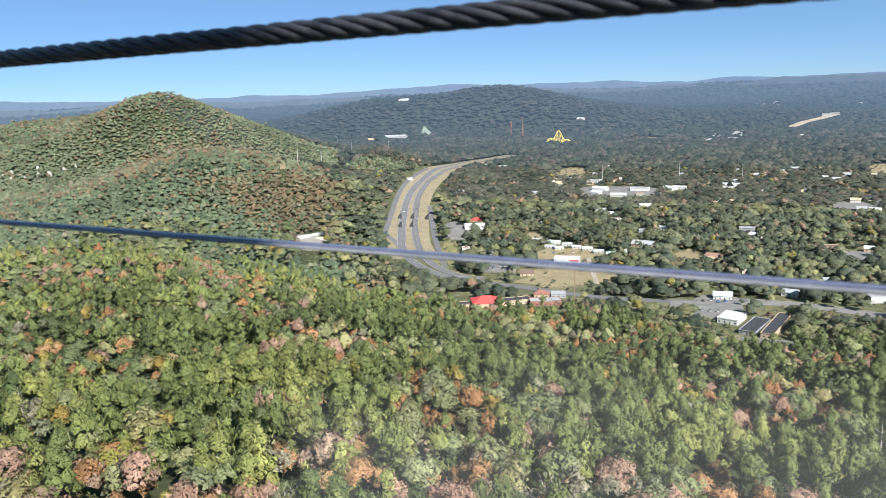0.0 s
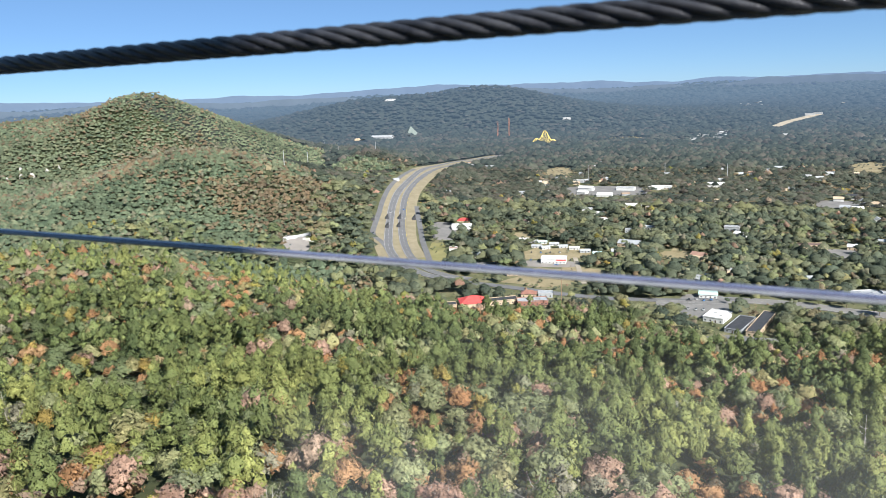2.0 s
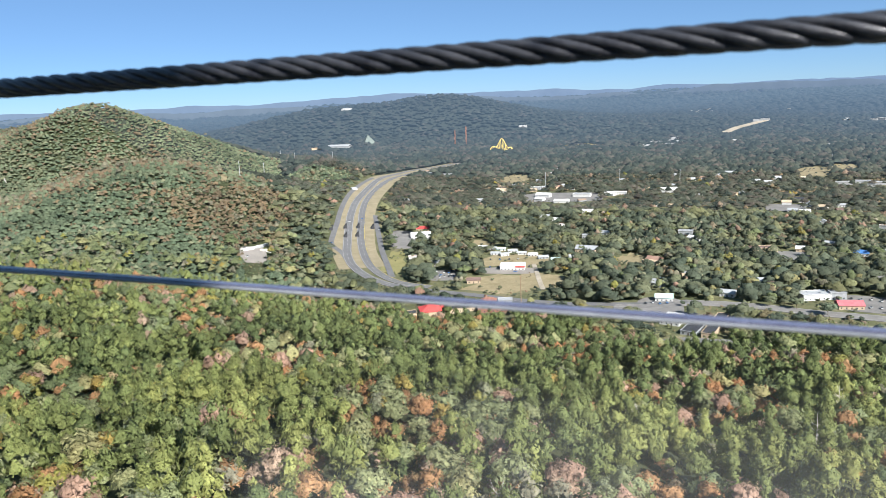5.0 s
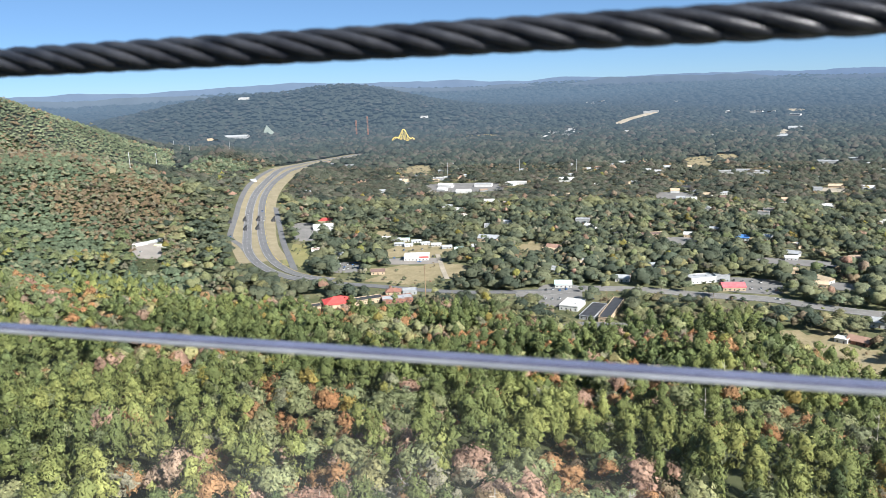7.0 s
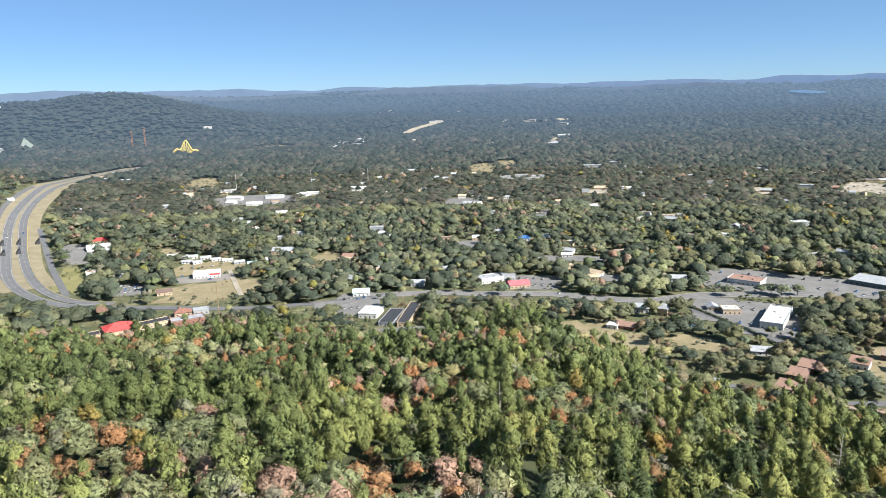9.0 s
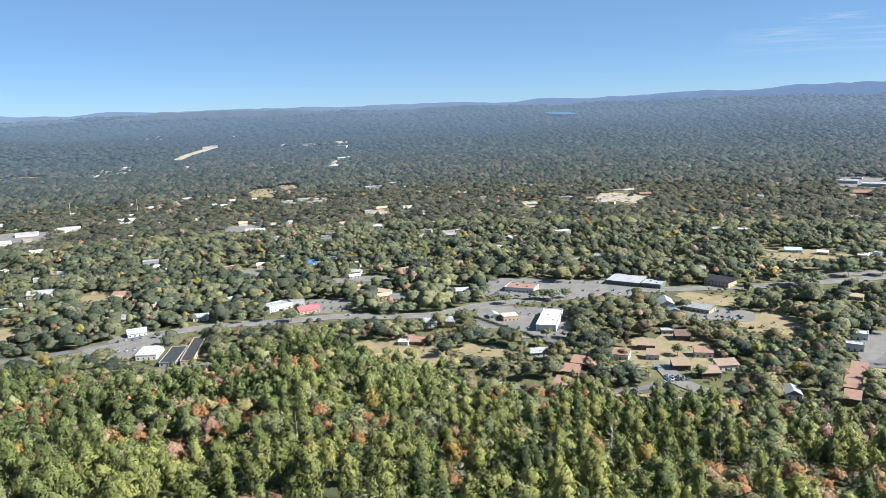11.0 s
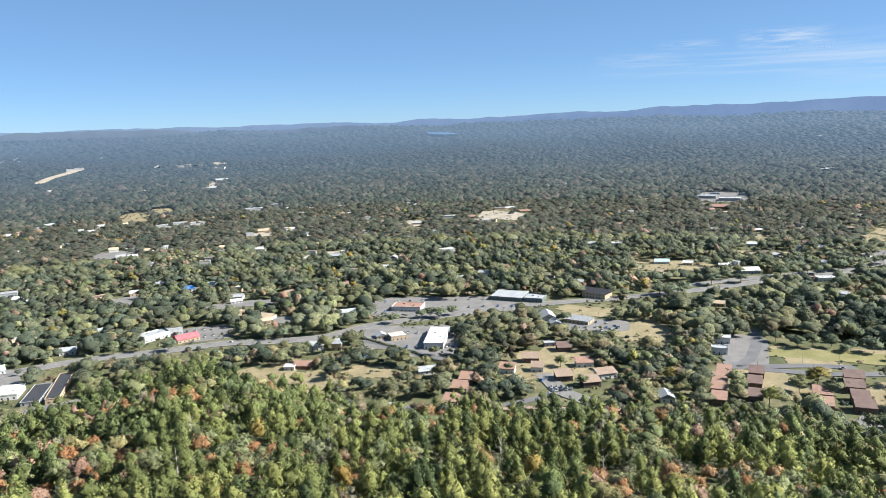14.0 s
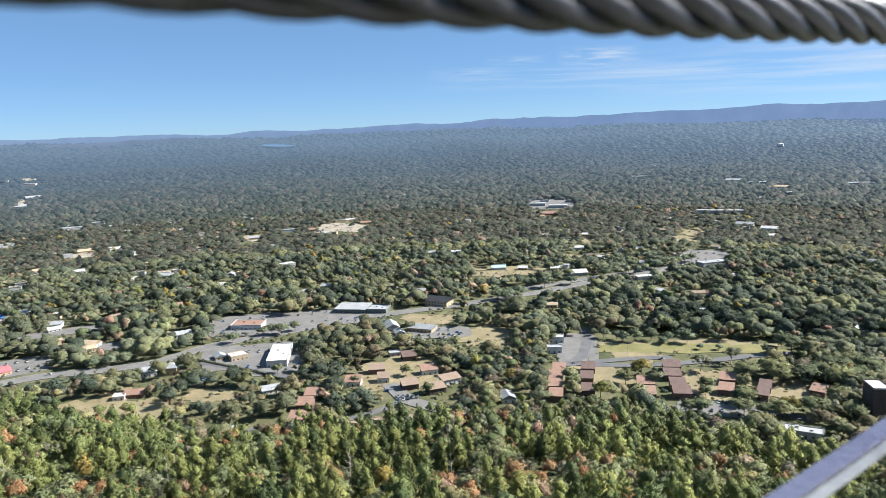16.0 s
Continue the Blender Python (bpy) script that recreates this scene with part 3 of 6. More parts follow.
road("road", 16, [(183, 618), (205, 613), (226, 614), (249, 616), (281, 604), (308, 588), (337, 565), (382, 536), (411, 501), (445, 471), (493, 460), (542, 430), (593, 398), (643, 362), (709, 300), (789, 238), (888, 177), (956, 122)], "wide grey town avenue with lane markings", True, False, PAVE)
road("road", 14, [(777, 273), (846, 226), (914, 171), (974, 124), (1026, 94), (1064, 68)], "wide grey town avenue running on", True, False, PAVE)
road("road", 8, [(185, 522), (213, 518), (233, 509), (256, 489)], "narrow grey asphalt road", False)
road("road", 9, [(457, 434), (453, 391), (449, 357), (449, 334)], "narrow grey asphalt road", False)
road("road", 10, [(18, 712), (61, 687), (101, 660), (140, 639), (180, 627), (215, 620), (253, 620)], "narrow grey asphalt road", False)
road("road", 9, [(656, 156), (617, 145), (571, 139), (552, 144)], "narrow grey asphalt road", False)
road("road", 9, [(547, 146), (568, 117), (583, 93), (592, 70)], "narrow grey asphalt road", False)
road("road", 9, [(554, 125), (568, 84), (592, 44), (616, 12), (634, -17)], "narrow grey asphalt road", False)
road("road", 5, [(342, 328), (352, 308), (367, 293)], "narrow grey asphalt road", False)
road("road", 7, [(386, 254), (414, 239), (437, 231)], "narrow grey asphalt road", False)
road("road", 13, [(462, 258), (448, 242), (437, 229), (431, 207), (428, 196)], "worn grey asphalt street with parking beside apartments", False, False, PAVE, 0.58)
road("road", 6, [(485, 56), (500, 18), (496, -9), (493, -28)], "narrow grey asphalt road", False)
road("road", 5, [(134, 689), (137, 723), (141, 759), (145, 799)], "narrow grey asphalt road", False, False, PALE)
road("grass_verge", 54, [(-47, 816), (-59, 879), (-64, 953), (-66, 1026), (-67, 1116), (-63, 1227), (-47, 1396), (-16, 1680), (37, 1902), (110, 2025), (177, 2107)], "worn dry grass verge along the highway", False, False, VERGE, 0.30)

# open ground
patch("grass_field", "dry", 103, 724, 50, 41, -8)
patch("grass_field", "dry", 141, 722, 29, 32, -11)
patch("lawn", "green", -9, 831, 16, 62, 1)
patch("pavement", "pave", 0, 958, 16, 52, 0)
patch("grass_field", "dry", 128, 822, 42, 46, -30)
patch("pavement", "lot", 112, 775, 30, 14, -14)
patch("grass_field", "dry", 100, 925, 13, 28, -6)
patch("pavement", "pave", 42, 769, 17, 22, -3)
patch("pavement", "lot", -174, 845, 15, 30, 12)
patch("grass_field", "dry", 264, 1646, 37, 93, -9)
patch("pavement", "pave", 293, 1314, 73, 60, -13)
patch("grass_field", "dry", 258, 804, 15, 30, -30)
patch("pavement", "pave", 220, 604, 20, 35, -20)
patch("pavement", "pave", 226, 510, 32, 10, -22)
patch("pavement", "pave", 394, 578, 26, 26, -34)
patch("pavement", "pave", 427, 765, 18, 24, -29)
patch("pavement", "pave", 474, 422, 21, 35, -48)
patch("pavement", "pave", 485, 386, 27, 46, -52)
patch("pavement", "pave", 569, 473, 41, 42, -50)
patch("pavement", "pave", 617, 414, 47, 33, -56)
patch("pavement", "pave", 601, 280, 30, 19, -65)
patch("grass_field", "dry", 605, 234, 27, 35, -69)
patch("grass_field", "dry", 640, 310, 32, 25, -64)
patch("pavement", "pave", 593, 147, 17, 45, -76)
patch("grass_field", "dry", 599, 104, 28, 26, -80)
patch("lawn", "green", 622, 62, 84, 17, -72)
patch("grass_field", "dry", 636, 40, 60, 15, -72)
patch("grass_field", "dry", 529, 115, 21, 31, -78)
patch("grass_field", "dry", 540, 43, 24, 36, -85)
patch("grass_field", "dry", 548, -16, 30, 24, -92)
patch("grass_field", "dry", 526, 104, 18, 28, -79)
patch("grass_field", "dry", 485, 263, 39, 40, -62)
patch("grass_field", "dry", 333, 423, 35, 48, -38)
patch("grass_field", "dry", 352, 394, 17, 30, -42)
patch("grass_field", "dry", 396, 371, 22, 15, -47)
patch("pavement", "pave", 1063, 83, 34, 54, -86)
patch("grass_field", "dry", 896, 315, 52, 38, -71)
patch("grass_field", "dry", 1210, 129, 18, 50, -70)
patch("pavement", "pave", 491, 32, 22, 12, -86)
patch("grass_field", "dry", 1300, 125, 22, 50, -95)
patch("clearing", "dry", -228, 1332, 34, 12, 10)
patch("clearing", "dry", -262, 1120, 6, 40, 8)

keep_rect(632, 66, 20, 78, 4)

# buildings
building("shop", 23, 626, 24, 19, 9, 6, "hip", "red", "tan")
building("shop", -3, 627, 22, 10, 3.6, 6, "flat", "dark", "tan")
building("shop", 50, 636, 27, 11, 3.6, 12, "flat", "dark", "tan")
building("shop", 76, 630, 27, 12, 4, 0, "flat", "grey", "brick")
building("shop", 76, 654, 14, 9, 5, -10, "hip", "brick", "tan")
building("carport", 91, 652, 13, 9, 3.6, -8, "flat", "grey", "grey")
stripe_shop = building("shop", 119, 783, 27, 16, 5, -14, "flat", "white", "white")
part("fascia", box(bmesh.new(), 3.0, -8.42, 3.6, 13.6, -8.32, 5.0), ROOF["red"], stripe_shop, "red painted fascia band")
building("trailer_home", 99, 897, 10.9, 6, 3.4, -11, "gable", "white", "white")
building("trailer_home", 109, 887, 11.7, 6, 3.4, -11, "gable", "grey", "grey")
building("trailer_home", 120, 880, 10.5, 6, 3.4, -8, "gable", "teal", "white")
building("trailer_home", 132, 867, 11.3, 6, 3.4, -4, "gable", "grey", "white")
building("trailer_home", 141, 852, 10.1, 6, 3.4, -10, "gable", "grey", "white")
building("trailer_home", 152, 841, 10.9, 6, 3.4, -16, "gable", "white", "white")
building("trailer_home", 161, 825, 11.7, 6, 3.4, 3, "gable", "grey", "grey")
building("trailer_home", 173, 811, 10.5, 6, 3.4, -14, "gable", "teal", "white")
building("trailer_home", 110, 857, 11.3, 6, 3.4, -20, "gable", "grey", "white")
building("trailer_home", 119, 849, 10.1, 6, 3.4, 11, "gable", "grey", "white")
building("warehouse", 24, 973, 25.9, 22, 6, -1, "gable", "white", "white")
building("shop", 29, 1019, 17.6, 12, 5, -15, "hip", "red", "tan")
building("shop", 70, 732, 14.0, 6, 5, -6, "gable", "brown", "tan")
building("barn", 262, 1326, 26.8, 14, 7, -33, "gable", "white", "white")
building("barn", 247, 1284, 16.2, 12, 5, -40, "gable", "white", "white")
building("barn", 278, 1248, 25.8, 14, 5, -22, "gable", "white", "white")
building("barn", 330, 1312, 31.5, 16, 5, -25, "flat", "grey", "white")
building("barn", 380, 1309, 21.1, 14, 6, -44, "gable", "white", "white")
building("barn", 400, 1311, 23.0, 14, 5, -27, "flat", "white", "white")
building("barn", 492, 1313, 29.1, 20, 6, -28, "gable", "white", "white")
building("barn", 269, 1439, 19.5, 12, 5, -22, "flat", "white", "grey")
building("house", 192, 1443, 8.9, 8, 4, -8, "gable", "white", "white")
building("house", 203, 1431, 11.3, 9, 5, -19, "gable", "tan", "white")
building("house", 222, 1435, 9.0, 8, 4, -8, "gable", "white", "white")
building("house", 294, 1119, 24.0, 12, 6, -19, "gable", "white", "white")
building("house", 231, 1069, 14.5, 10, 4, -20, "gable", "white", "white")
building("house", 270, 948, 10.8, 10, 4, -27, "gable", "grey", "white")
building("hall", 219, 850, 24.3, 16, 6, -33, "gable", "grey", "tan")
building("house", 267, 766, 16.0, 10, 4, -19, "flat", "tan", "tan")
building("house", 233, 630, 15.3, 12, 5, -20, "gable", "teal", "white")
building("house", 293, 631, 12.9, 10, 5, -34, "gable", "grey", "white")
building("shop", 218, 567, 16, 22, 3.8, -39, "flat", "white", "white")
building("shop", 228, 546, 12, 38, 2.8, -39, "flat", "dark", "grey")
building("shop", 244, 545, 9, 58, 3.6, -36, "flat", "dark", "tan")
building("shop", 378, 602, 12.9, 10, 6, -14, "flat", "grey", "grey")
building("shop", 372, 574, 19.8, 14, 5, -16, "gable", "rose", "tan")
building("shop", 359, 606, 24.5, 14, 5, -2, "flat", "grey", "white")
building("house", 496, 751, 14.5, 12, 5, -33, "gable", "blue", "white")
building("school", 406, 798, 34.8, 14, 5, -10, "flat", "brown", "tan")
building("house", 602, 1104, 13.8, 12, 6, -29, "gable", "tan", "white")
building("house", 630, 1119, 13.9, 12, 7, -29, "gable", "dark", "white")
building("house", 623, 1075, 11.7, 12, 6, -20, "gable", "grey", "white")
building("house", 625, 1045, 13.6, 12, 6, -48, "gable", "tan", "white")
building("house", 574, 1035, 12.9, 12, 5, -29, "gable", "grey", "white")
building("house", 584, 1020, 14.4, 12, 5, -22, "gable", "white", "white")
building("house", 562, 935, 10.3, 12, 5, -20, "gable", "grey", "white")
building("house", 683, 1370, 17.0, 14, 6, -27, "gable", "white", "white")
building("house", 694, 1343, 14.6, 12, 6, -27, "gable", "white", "white")
building("house", 742, 1400, 17.3, 12, 6, -28, "gable", "white", "white")
building("house", 806, 1284, 27.4, 14, 5, -28, "flat", "white", "white")
building("house", 843, 1284, 27.3, 14, 5, -29, "flat", "grey", "white")
building("house", 861, 1254, 28.6, 14, 5, -26, "flat", "white", "white")
building("house", 524, 744, 11.6, 10, 5, -25, "gable", "grey", "white")
building("warehouse", -211, 2716, 85.5, 30, 8, -19, "gable", "grey", "grey")
building("warehouse", -291, 2696, 42.8, 24, 6, 1, "flat", "tan", "tan")
building("barn", -80, 1815, 73.9, 20, 6, 52, "flat", "white", "white")
building("barn", 75, 1802, 16.5, 14, 5, -9, "flat", "white", "white")
building("barn", 112, 1761, 33.1, 14, 5, -18, "flat", "white", "white")
building("house", -82, 1304, 10, 8, 4.5, 30, "gable", "grey", "white")
building("apartment_block", 417.5, 296.3, 9.7, 10.4, 6.4, -68, "shed", "salmon", "brown")
building("apartment_block", 399.9, 290.0, 11.6, 10.4, 6.4, -68, "shed", "salmon", "brown")
building("apartment_block", 377.0, 280.7, 10.3, 10.4, 6.4, -68, "shed", "salmon", "brown")
building("apartment_block", 528.3, 145.5, 9.6, 10.4, 6.4, -76, "shed", "salmon", "brown")
building("apartment_block", 510.3, 143.1, 10.1, 10.4, 6.4, -76, "shed", "salmon", "brown")
building("apartment_block", 492.8, 138.7, 9.4, 10.4, 6.4, -76, "shed", "salmon", "brown")
building("apartment_block", 473.7, 132.8, 9.4, 10.4, 6.4, -76, "shed", "salmon", "brown")
building("apartment_block", 537.6, 125.3, 10.1, 10.4, 6.4, -76, "shed", "brown", "brown")
building("apartment_block", 516.0, 121.1, 9.3, 10.4, 6.4, -76, "shed", "brown", "brown")
building("apartment_block", 490.9, 114.2, 9.2, 10.4, 6.4, -76, "shed", "brown", "brown")
building("apartment_block", 518.0, 79.1, 11.5, 10.4, 6.4, -76, "shed", "salmon", "brown")
building("apartment_block", 498.5, 74.5, 10.7, 10.4, 6.4, -76, "shed", "salmon", "brown")
building("apartment_block", 562.1, 66.7, 12.8, 10.4, 6.4, -75, "shed", "brown", "brown")
building("apartment_block", 542.3, 63.6, 12.0, 10.4, 6.4, -75, "shed", "brown", "brown")
building("apartment_block", 522.9, 57.4, 10.8, 10.4, 6.4, -75, "shed", "brown", "brown")
building("apartment_block", 507.3, 52.8, 11.9, 10.4, 6.4, -75, "shed", "brown", "brown")
building("apartment_block", 545.4, 25.2, 10.4, 10.4, 6.4, -89, "shed", "salmon", "brown")
building("apartment_block", 523.4, 25.0, 10.0, 10.4, 6.4, -89, "shed", "salmon", "brown")
building("apartment_block", 538.0, 0.4, 7.9, 10.4, 6.4, -94, "shed", "brown", "brown")
building("apartment_block", 522.0, 1.6, 7.6, 10.4, 6.4, -94, "shed", "brown", "brown")
building("apartment_block", 541.0, -33.3, 9.5, 10.4, 6.4, -105, "shed", "salmon", "brown")
building("apartment_block", 452, 283, 12, 9, 6, -68, "shed", "salmon", "white")
building("apartment_block", 482, 280, 13, 9, 6, -60, "shed", "taupe", "brown")
building("apartment_block", 466, 265, 9, 8, 6, -62, "shed", "taupe", "white")
building("apartment_block", 520, 271, 11, 10, 6, -52, "shed", "brown", "darkbrown")
building("apartment_block", 460, 240, 12, 10, 6, -50, "shed", "taupe", "darkbrown")
building("apartment_block", 494, 240, 13, 8, 6, -54, "shed", "salmon", "white")
building("apartment_block", 459, 218, 13, 9, 6, -44, "shed", "taupe", "darkbrown")
building("apartment_block", 480, 216, 15, 8, 6, -40, "shed", "taupe", "white")
building("carport", 384.8, 240.9, 13, 5, 3, -57, "flat", "taupe", "tan")
building("carport", 395.4, 227.2, 13, 5, 3, -60, "flat", "taupe", "tan")
building("carport", 404.6, 210.3, 13, 5, 3, -62, "flat", "taupe", "tan")
building("carport", 526, 287, 10, 7, 3, -51, "flat", "grey", "grey")
building("house", 419.6, 333.5, 16, 10, 4.5, -41, "gable", "grey", "white")
building("shop", 606.7, 169.7, 13, 9, 5, -74, "flat", "white", "white")
building("shop", 577.4, 163.0, 12, 8, 5, -74, "flat", "grey", "white")
building("school", 465.5, -21.3, 22, 9, 4, -94, "flat", "pale", "grey")
building("depot", -184, 861, 17, 5, 3.6, 48, "flat", "white", "white")
building("depot", -172, 878, 21, 5, 3.8, 52, "flat", "white", "grey")
building("depot", -163, 865, 13, 4, 3.4, -7, "flat", "yellow", "white")
building("car_dealership", 487, 376, 16.5, 48, 5.5, -60, "flat", "white", "white")
building("shop", 475, 411, 14.6, 12, 4, -33, "flat", "white", "tan")
building("shop", 470, 426, 9.2, 10, 4, -36, "gable", "grey", "tan")
building("shop", 560, 468, 30, 20, 4.4, -66, "flat", "salmon", "white")
building("shop", 650, 402, 34, 26, 5.2, -76, "shed", "grey", "greygreen")
building("shop", 655, 374, 20, 20, 4.2, -76, "flat", "grey", "greygreen")
building("hall", 700, 325, 26, 17, 8, -92, "gable", "dark", "tan")
building("church", 597, 328, 20, 12, 6.5, -142, "gable", "grey", "white")
building("hall", 603, 298, 24, 14, 5.2, -88, "gable", "grey", "tan")
building("hall", 584, 313, 12, 9, 4.2, -142, "gable", "grey", "white")
building("house", 378, 426, 13.8, 12, 4, -58, "gable", "salmon", "brick")
building("carport", 368, 431, 8.1, 8, 3, -55, "flat", "white", "white")
building("shed", 332, 388, 6.5, 8, 4, -22, "gable", "grey", "white")
building("shed", 315, 402, 7.1, 6, 3, 18, "gable", "white", "white")
building("house", 417, 452, 11.5, 10, 6, -43, "gable", "grey", "white")
building("house", 425, 436, 8.8, 8, 9, -57, "hip", "grey", "tan")
building("house", 346, 313, 12.0, 10, 4, -48, "gable", "grey", "grey")
building("house", 461, 164, 9.3, 12, 5, -58, "gable", "grey", "white")
building("tower_block", 515, -64, 9.9, 16, 20, -74, "flat", "white", "darkbrown")
building("shop", 996, 70, 40.1, 16, 6, -46, "flat", "grey", "grey")
building("school", 1565, 100, 92, 20, 6, -84, "flat", "white", "white")
building("shop", 709, -78, 18.3, 20, 6, -71, "flat", "white", "grey")
building("school", 1645, 503, 37.7, 30, 6, -76, "flat", "grey", "white")
building("school", 1614, 445, 42.2, 30, 6, -77, "flat", "white", "white")
building("hall", 1480, 425, 30.3, 24, 6, -74, "gable", "salmon", "brick")
building("house", 2433, 396, 41.6, 16, 6, -84, "flat", "white", "white")
building("house", 917, 256, 14.5, 12, 5, -74, "gable", "white", "white")
building("house", 893, 222, 22.3, 14, 6, -55, "gable", "white", "grey")
building("house", 891, 139, 21.2, 12, 4, -59, "flat", "white", "white")
building("house", 499, 664, 12.8, 10, 5, -55, "gable", "grey", "white")
building("house", 460, 567, 13.6, 10, 5, -75, "gable", "tan", "white")
building("house", 466, 521, 8.3, 9, 5, -55, "gable", "grey", "white")
building("house", 513, 508, 14.3, 10, 5, -37, "gable", "grey", "grey")
building("house", 720, 893, 18.1, 12, 5, -58, "gable", "white", "white")
building("house", 732, 745, 17.1, 12, 5, -65, "gable", "grey", "white")
building("house", 760, 658, 11.8, 12, 5, -59, "gable", "grey", "white")
building("house", 842, 627, 21.3, 14, 5, -37, "flat", "white", "white")
building("house", 993, 430, 15.8, 14, 5, -60, "flat", "white", "white")
building("house", 367, 918, 18.0, 12, 5, -28, "flat", "grey", "grey")
building("house", 364, 879, 17.5, 10, 5, -57, "gable", "white", "white")
building("house", 275, 775, 14.6, 12, 6, -44, "gable", "salmon", "tan")
building("house", 245, 681, 16.0, 12, 5, -58, "gable", "grey", "white")
building("hall", -206, 3190, 46, 18, 8, 4, "flat", "white", "white")
building("barn", 866, 2402, 27.3, 20, 6, -37, "flat", "white", "white")
building("barn", 912, 2437, 23.5, 18, 6, -35, "flat", "white", "grey")
building("barn", 917, 2365, 22.9, 20, 6, -36, "gable", "white", "white")
building("barn", 960, 2517, 28.0, 18, 6, -33, "flat", "grey", "white")
building("barn", 1403, 3418, 42.3, 40, 9, -30, "flat", "white", "white")
building("barn", 1503, 3511, 44.6, 40, 9, -39, "flat", "white", "white")
building("barn", 1364, 1895, 34.7, 30, 7, -44, "gable", "grey", "white")
building("barn", 1811, 2675, 30.8, 30, 7, -49, "flat", "white", "white")
building("barn", 1850, 2506, 37.7, 30, 7, -49, "flat", "grey", "white")
building("barn", 3387, 342, 80.0, 30, 8, -79, "flat", "grey", "white")
building("barn", 2404, 407, 45.8, 24, 6, -63, "flat", "white", "white")
building("barn", 2324, 111, 42.4, 24, 6, -95, "gable", "grey", "white")
building("barn", 2243, 43, 52.3, 26, 6, -69, "flat", "white", "grey")
building("barn", 2235, -208, 70.9, 26, 6, -77, "flat", "white", "white")
building("barn", 2132, -17, 37.3, 20, 6, -98, "gable", "tan", "white")
building("barn", 1385, 45, 29.1, 14, 6, -96, "gable", "grey", "white")
building("barn", 1338, 5, 26.1, 14, 6, -98, "gable", "white", "white")
building("barn", 1970, -26, 29.5, 16, 6, -99, "flat", "white", "white")
building("barn", 1411, 3329, 76.9, 30, 8, -22, "flat", "white", "white")
road("road", 30, [(1166, 2580), (1252, 2675), (1356, 2762), (1462, 2859)], "pale gravel road strip among distant woods", False, False, PALE, 1.2)
road("road", 16, [(673, 2390), (775, 2368), (893, 2356)], "pale gravel road strip among distant woods", False, False, PALE, 1.2)
patch("grass_field", "dry", 874, 1497, 35, 106, -30)
patch("grass_field", "dry", 973, 1546, 31, 65, -32)
patch("clearing", "pale", 1475, 2046, 15, 120, -35)
patch("clearing", "pale", 1970, 2666, 33, 60, -36)
patch("clearing", "pale", 834, 1025, 23, 30, -39)
patch("clearing", "pale", 1216, 770, 51, 76, -57)
patch("pavement", "pave", 1679, 479, 61, 105, -74)
patch("grass_field", "dry", 1025, 261, 30, 18, -75)
patch("grass_field", "dry", 1052, 209, 22, 15, -78)
patch("grass_field", "dry", 1161, 272, 11, 41, -76)
patch("pavement", "pave", 484, 638, 41, 13, -37)
patch("pavement", "pave", 466, 549, 11, 13, -40)
patch("pavement", "pave", 585, 1075, 28, 36, -28)
patch("clearing", "pale", 1054, 861, 20, 46, -50)
patch("grass_field", "dry", 632, 2495, 69, 54, -14)
building("barn", 1408, 2826, 34.0, 20, 8, -25, "flat", "white", "white")
building("barn", 1452, 2853, 32.0, 19, 8, -30, "flat", "white", "grey")
building("barn", 858, 2460, 28.1, 16, 7, -16, "flat", "white", "white")
building("barn", 863, 2292, 33.9, 20, 7, -31, "flat", "white", "white")
building("barn", 942, 2468, 20.3, 12, 8, -32, "gable", "white", "white")
building("barn", 789, 2308, 26.3, 15, 6, -10, "flat", "white", "white")
building("barn", 1775, 2669, 24.7, 14, 7, -39, "flat", "white", "white")
building("barn", 1836, 2632, 29.6, 17, 8, -41, "flat", "white", "white")
building("barn", 1706, 2730, 24.8, 14, 7, -20, "gable", "white", "white")
building("barn", 1783, 3294, 17.3, 10, 8, -29, "flat", "white", "white")
building("barn", 1953, 2756, 10.4, 8, 8, -27, "flat", "white", "white")
building("barn", 1561, 2108, 44.4, 20, 8, -37, "gable", "grey", "white")
building("barn", 1069, 1336, 44.8, 20, 5, -35, "flat", "grey", "white")
building("barn", 1144, 1357, 38.3, 20, 5, -48, "flat", "grey", "white")
building("house", 855, 1044, 23.9, 14, 5, -36, "gable", "tan", "tan")
building("house", 886, 1010, 18.6, 11, 5, -32, "gable", "white", "white")
building("house", 1061, 1173, 11.0, 8, 5, -41, "gable", "white", "white")
building("barn", 500, 2937, 34.4, 20, 8, -7, "flat", "white", "white")
building("house", 199, 1407, 15.3, 9, 5, -2, "gable", "tan", "white")
building("house", 766, 755, 15.7, 9, 4, -47, "flat", "white", "white")
building("house", 676, 805, 12.1, 8, 5, -32, "gable", "grey", "white")
building("house", 446, 557, 14.3, 8, 5, -28, "gable", "tan", "tan")
building("house", 486, 650, 11.9, 8, 4, -27, "gable", "white", "white")
building("barn", 1064, 1754, 15.8, 9, 5, -40, "gable", "white", "white")
building("barn", 1215, 2022, 18.2, 10, 5, -39, "gable", "white", "white")
building("barn", 1078, 2299, 23.5, 14, 5, -31, "gable", "white", "tan")
building("house", 707, 1532, 20.8, 12, 5, -13, "gable", "grey", "white")
building("house", 655, 1487, 12.5, 8, 5, -25, "gable", "white", "white")
building("house", 745, 762, 18.0, 10, 4, -49, "flat", "tan", "white")
building("house", 1028, 856, 12.4, 8, 5, -52, "gable", "tan", "tan")
building("house", 1048, 847, 18.7, 11, 5, -54, "gable", "grey", "tan")
building("barn", 1147, 846, 25.2, 15, 4, -51, "flat", "grey", "white")
building("house", 1160, 804, 19.6, 11, 5, -53, "gable", "salmon", "brick")
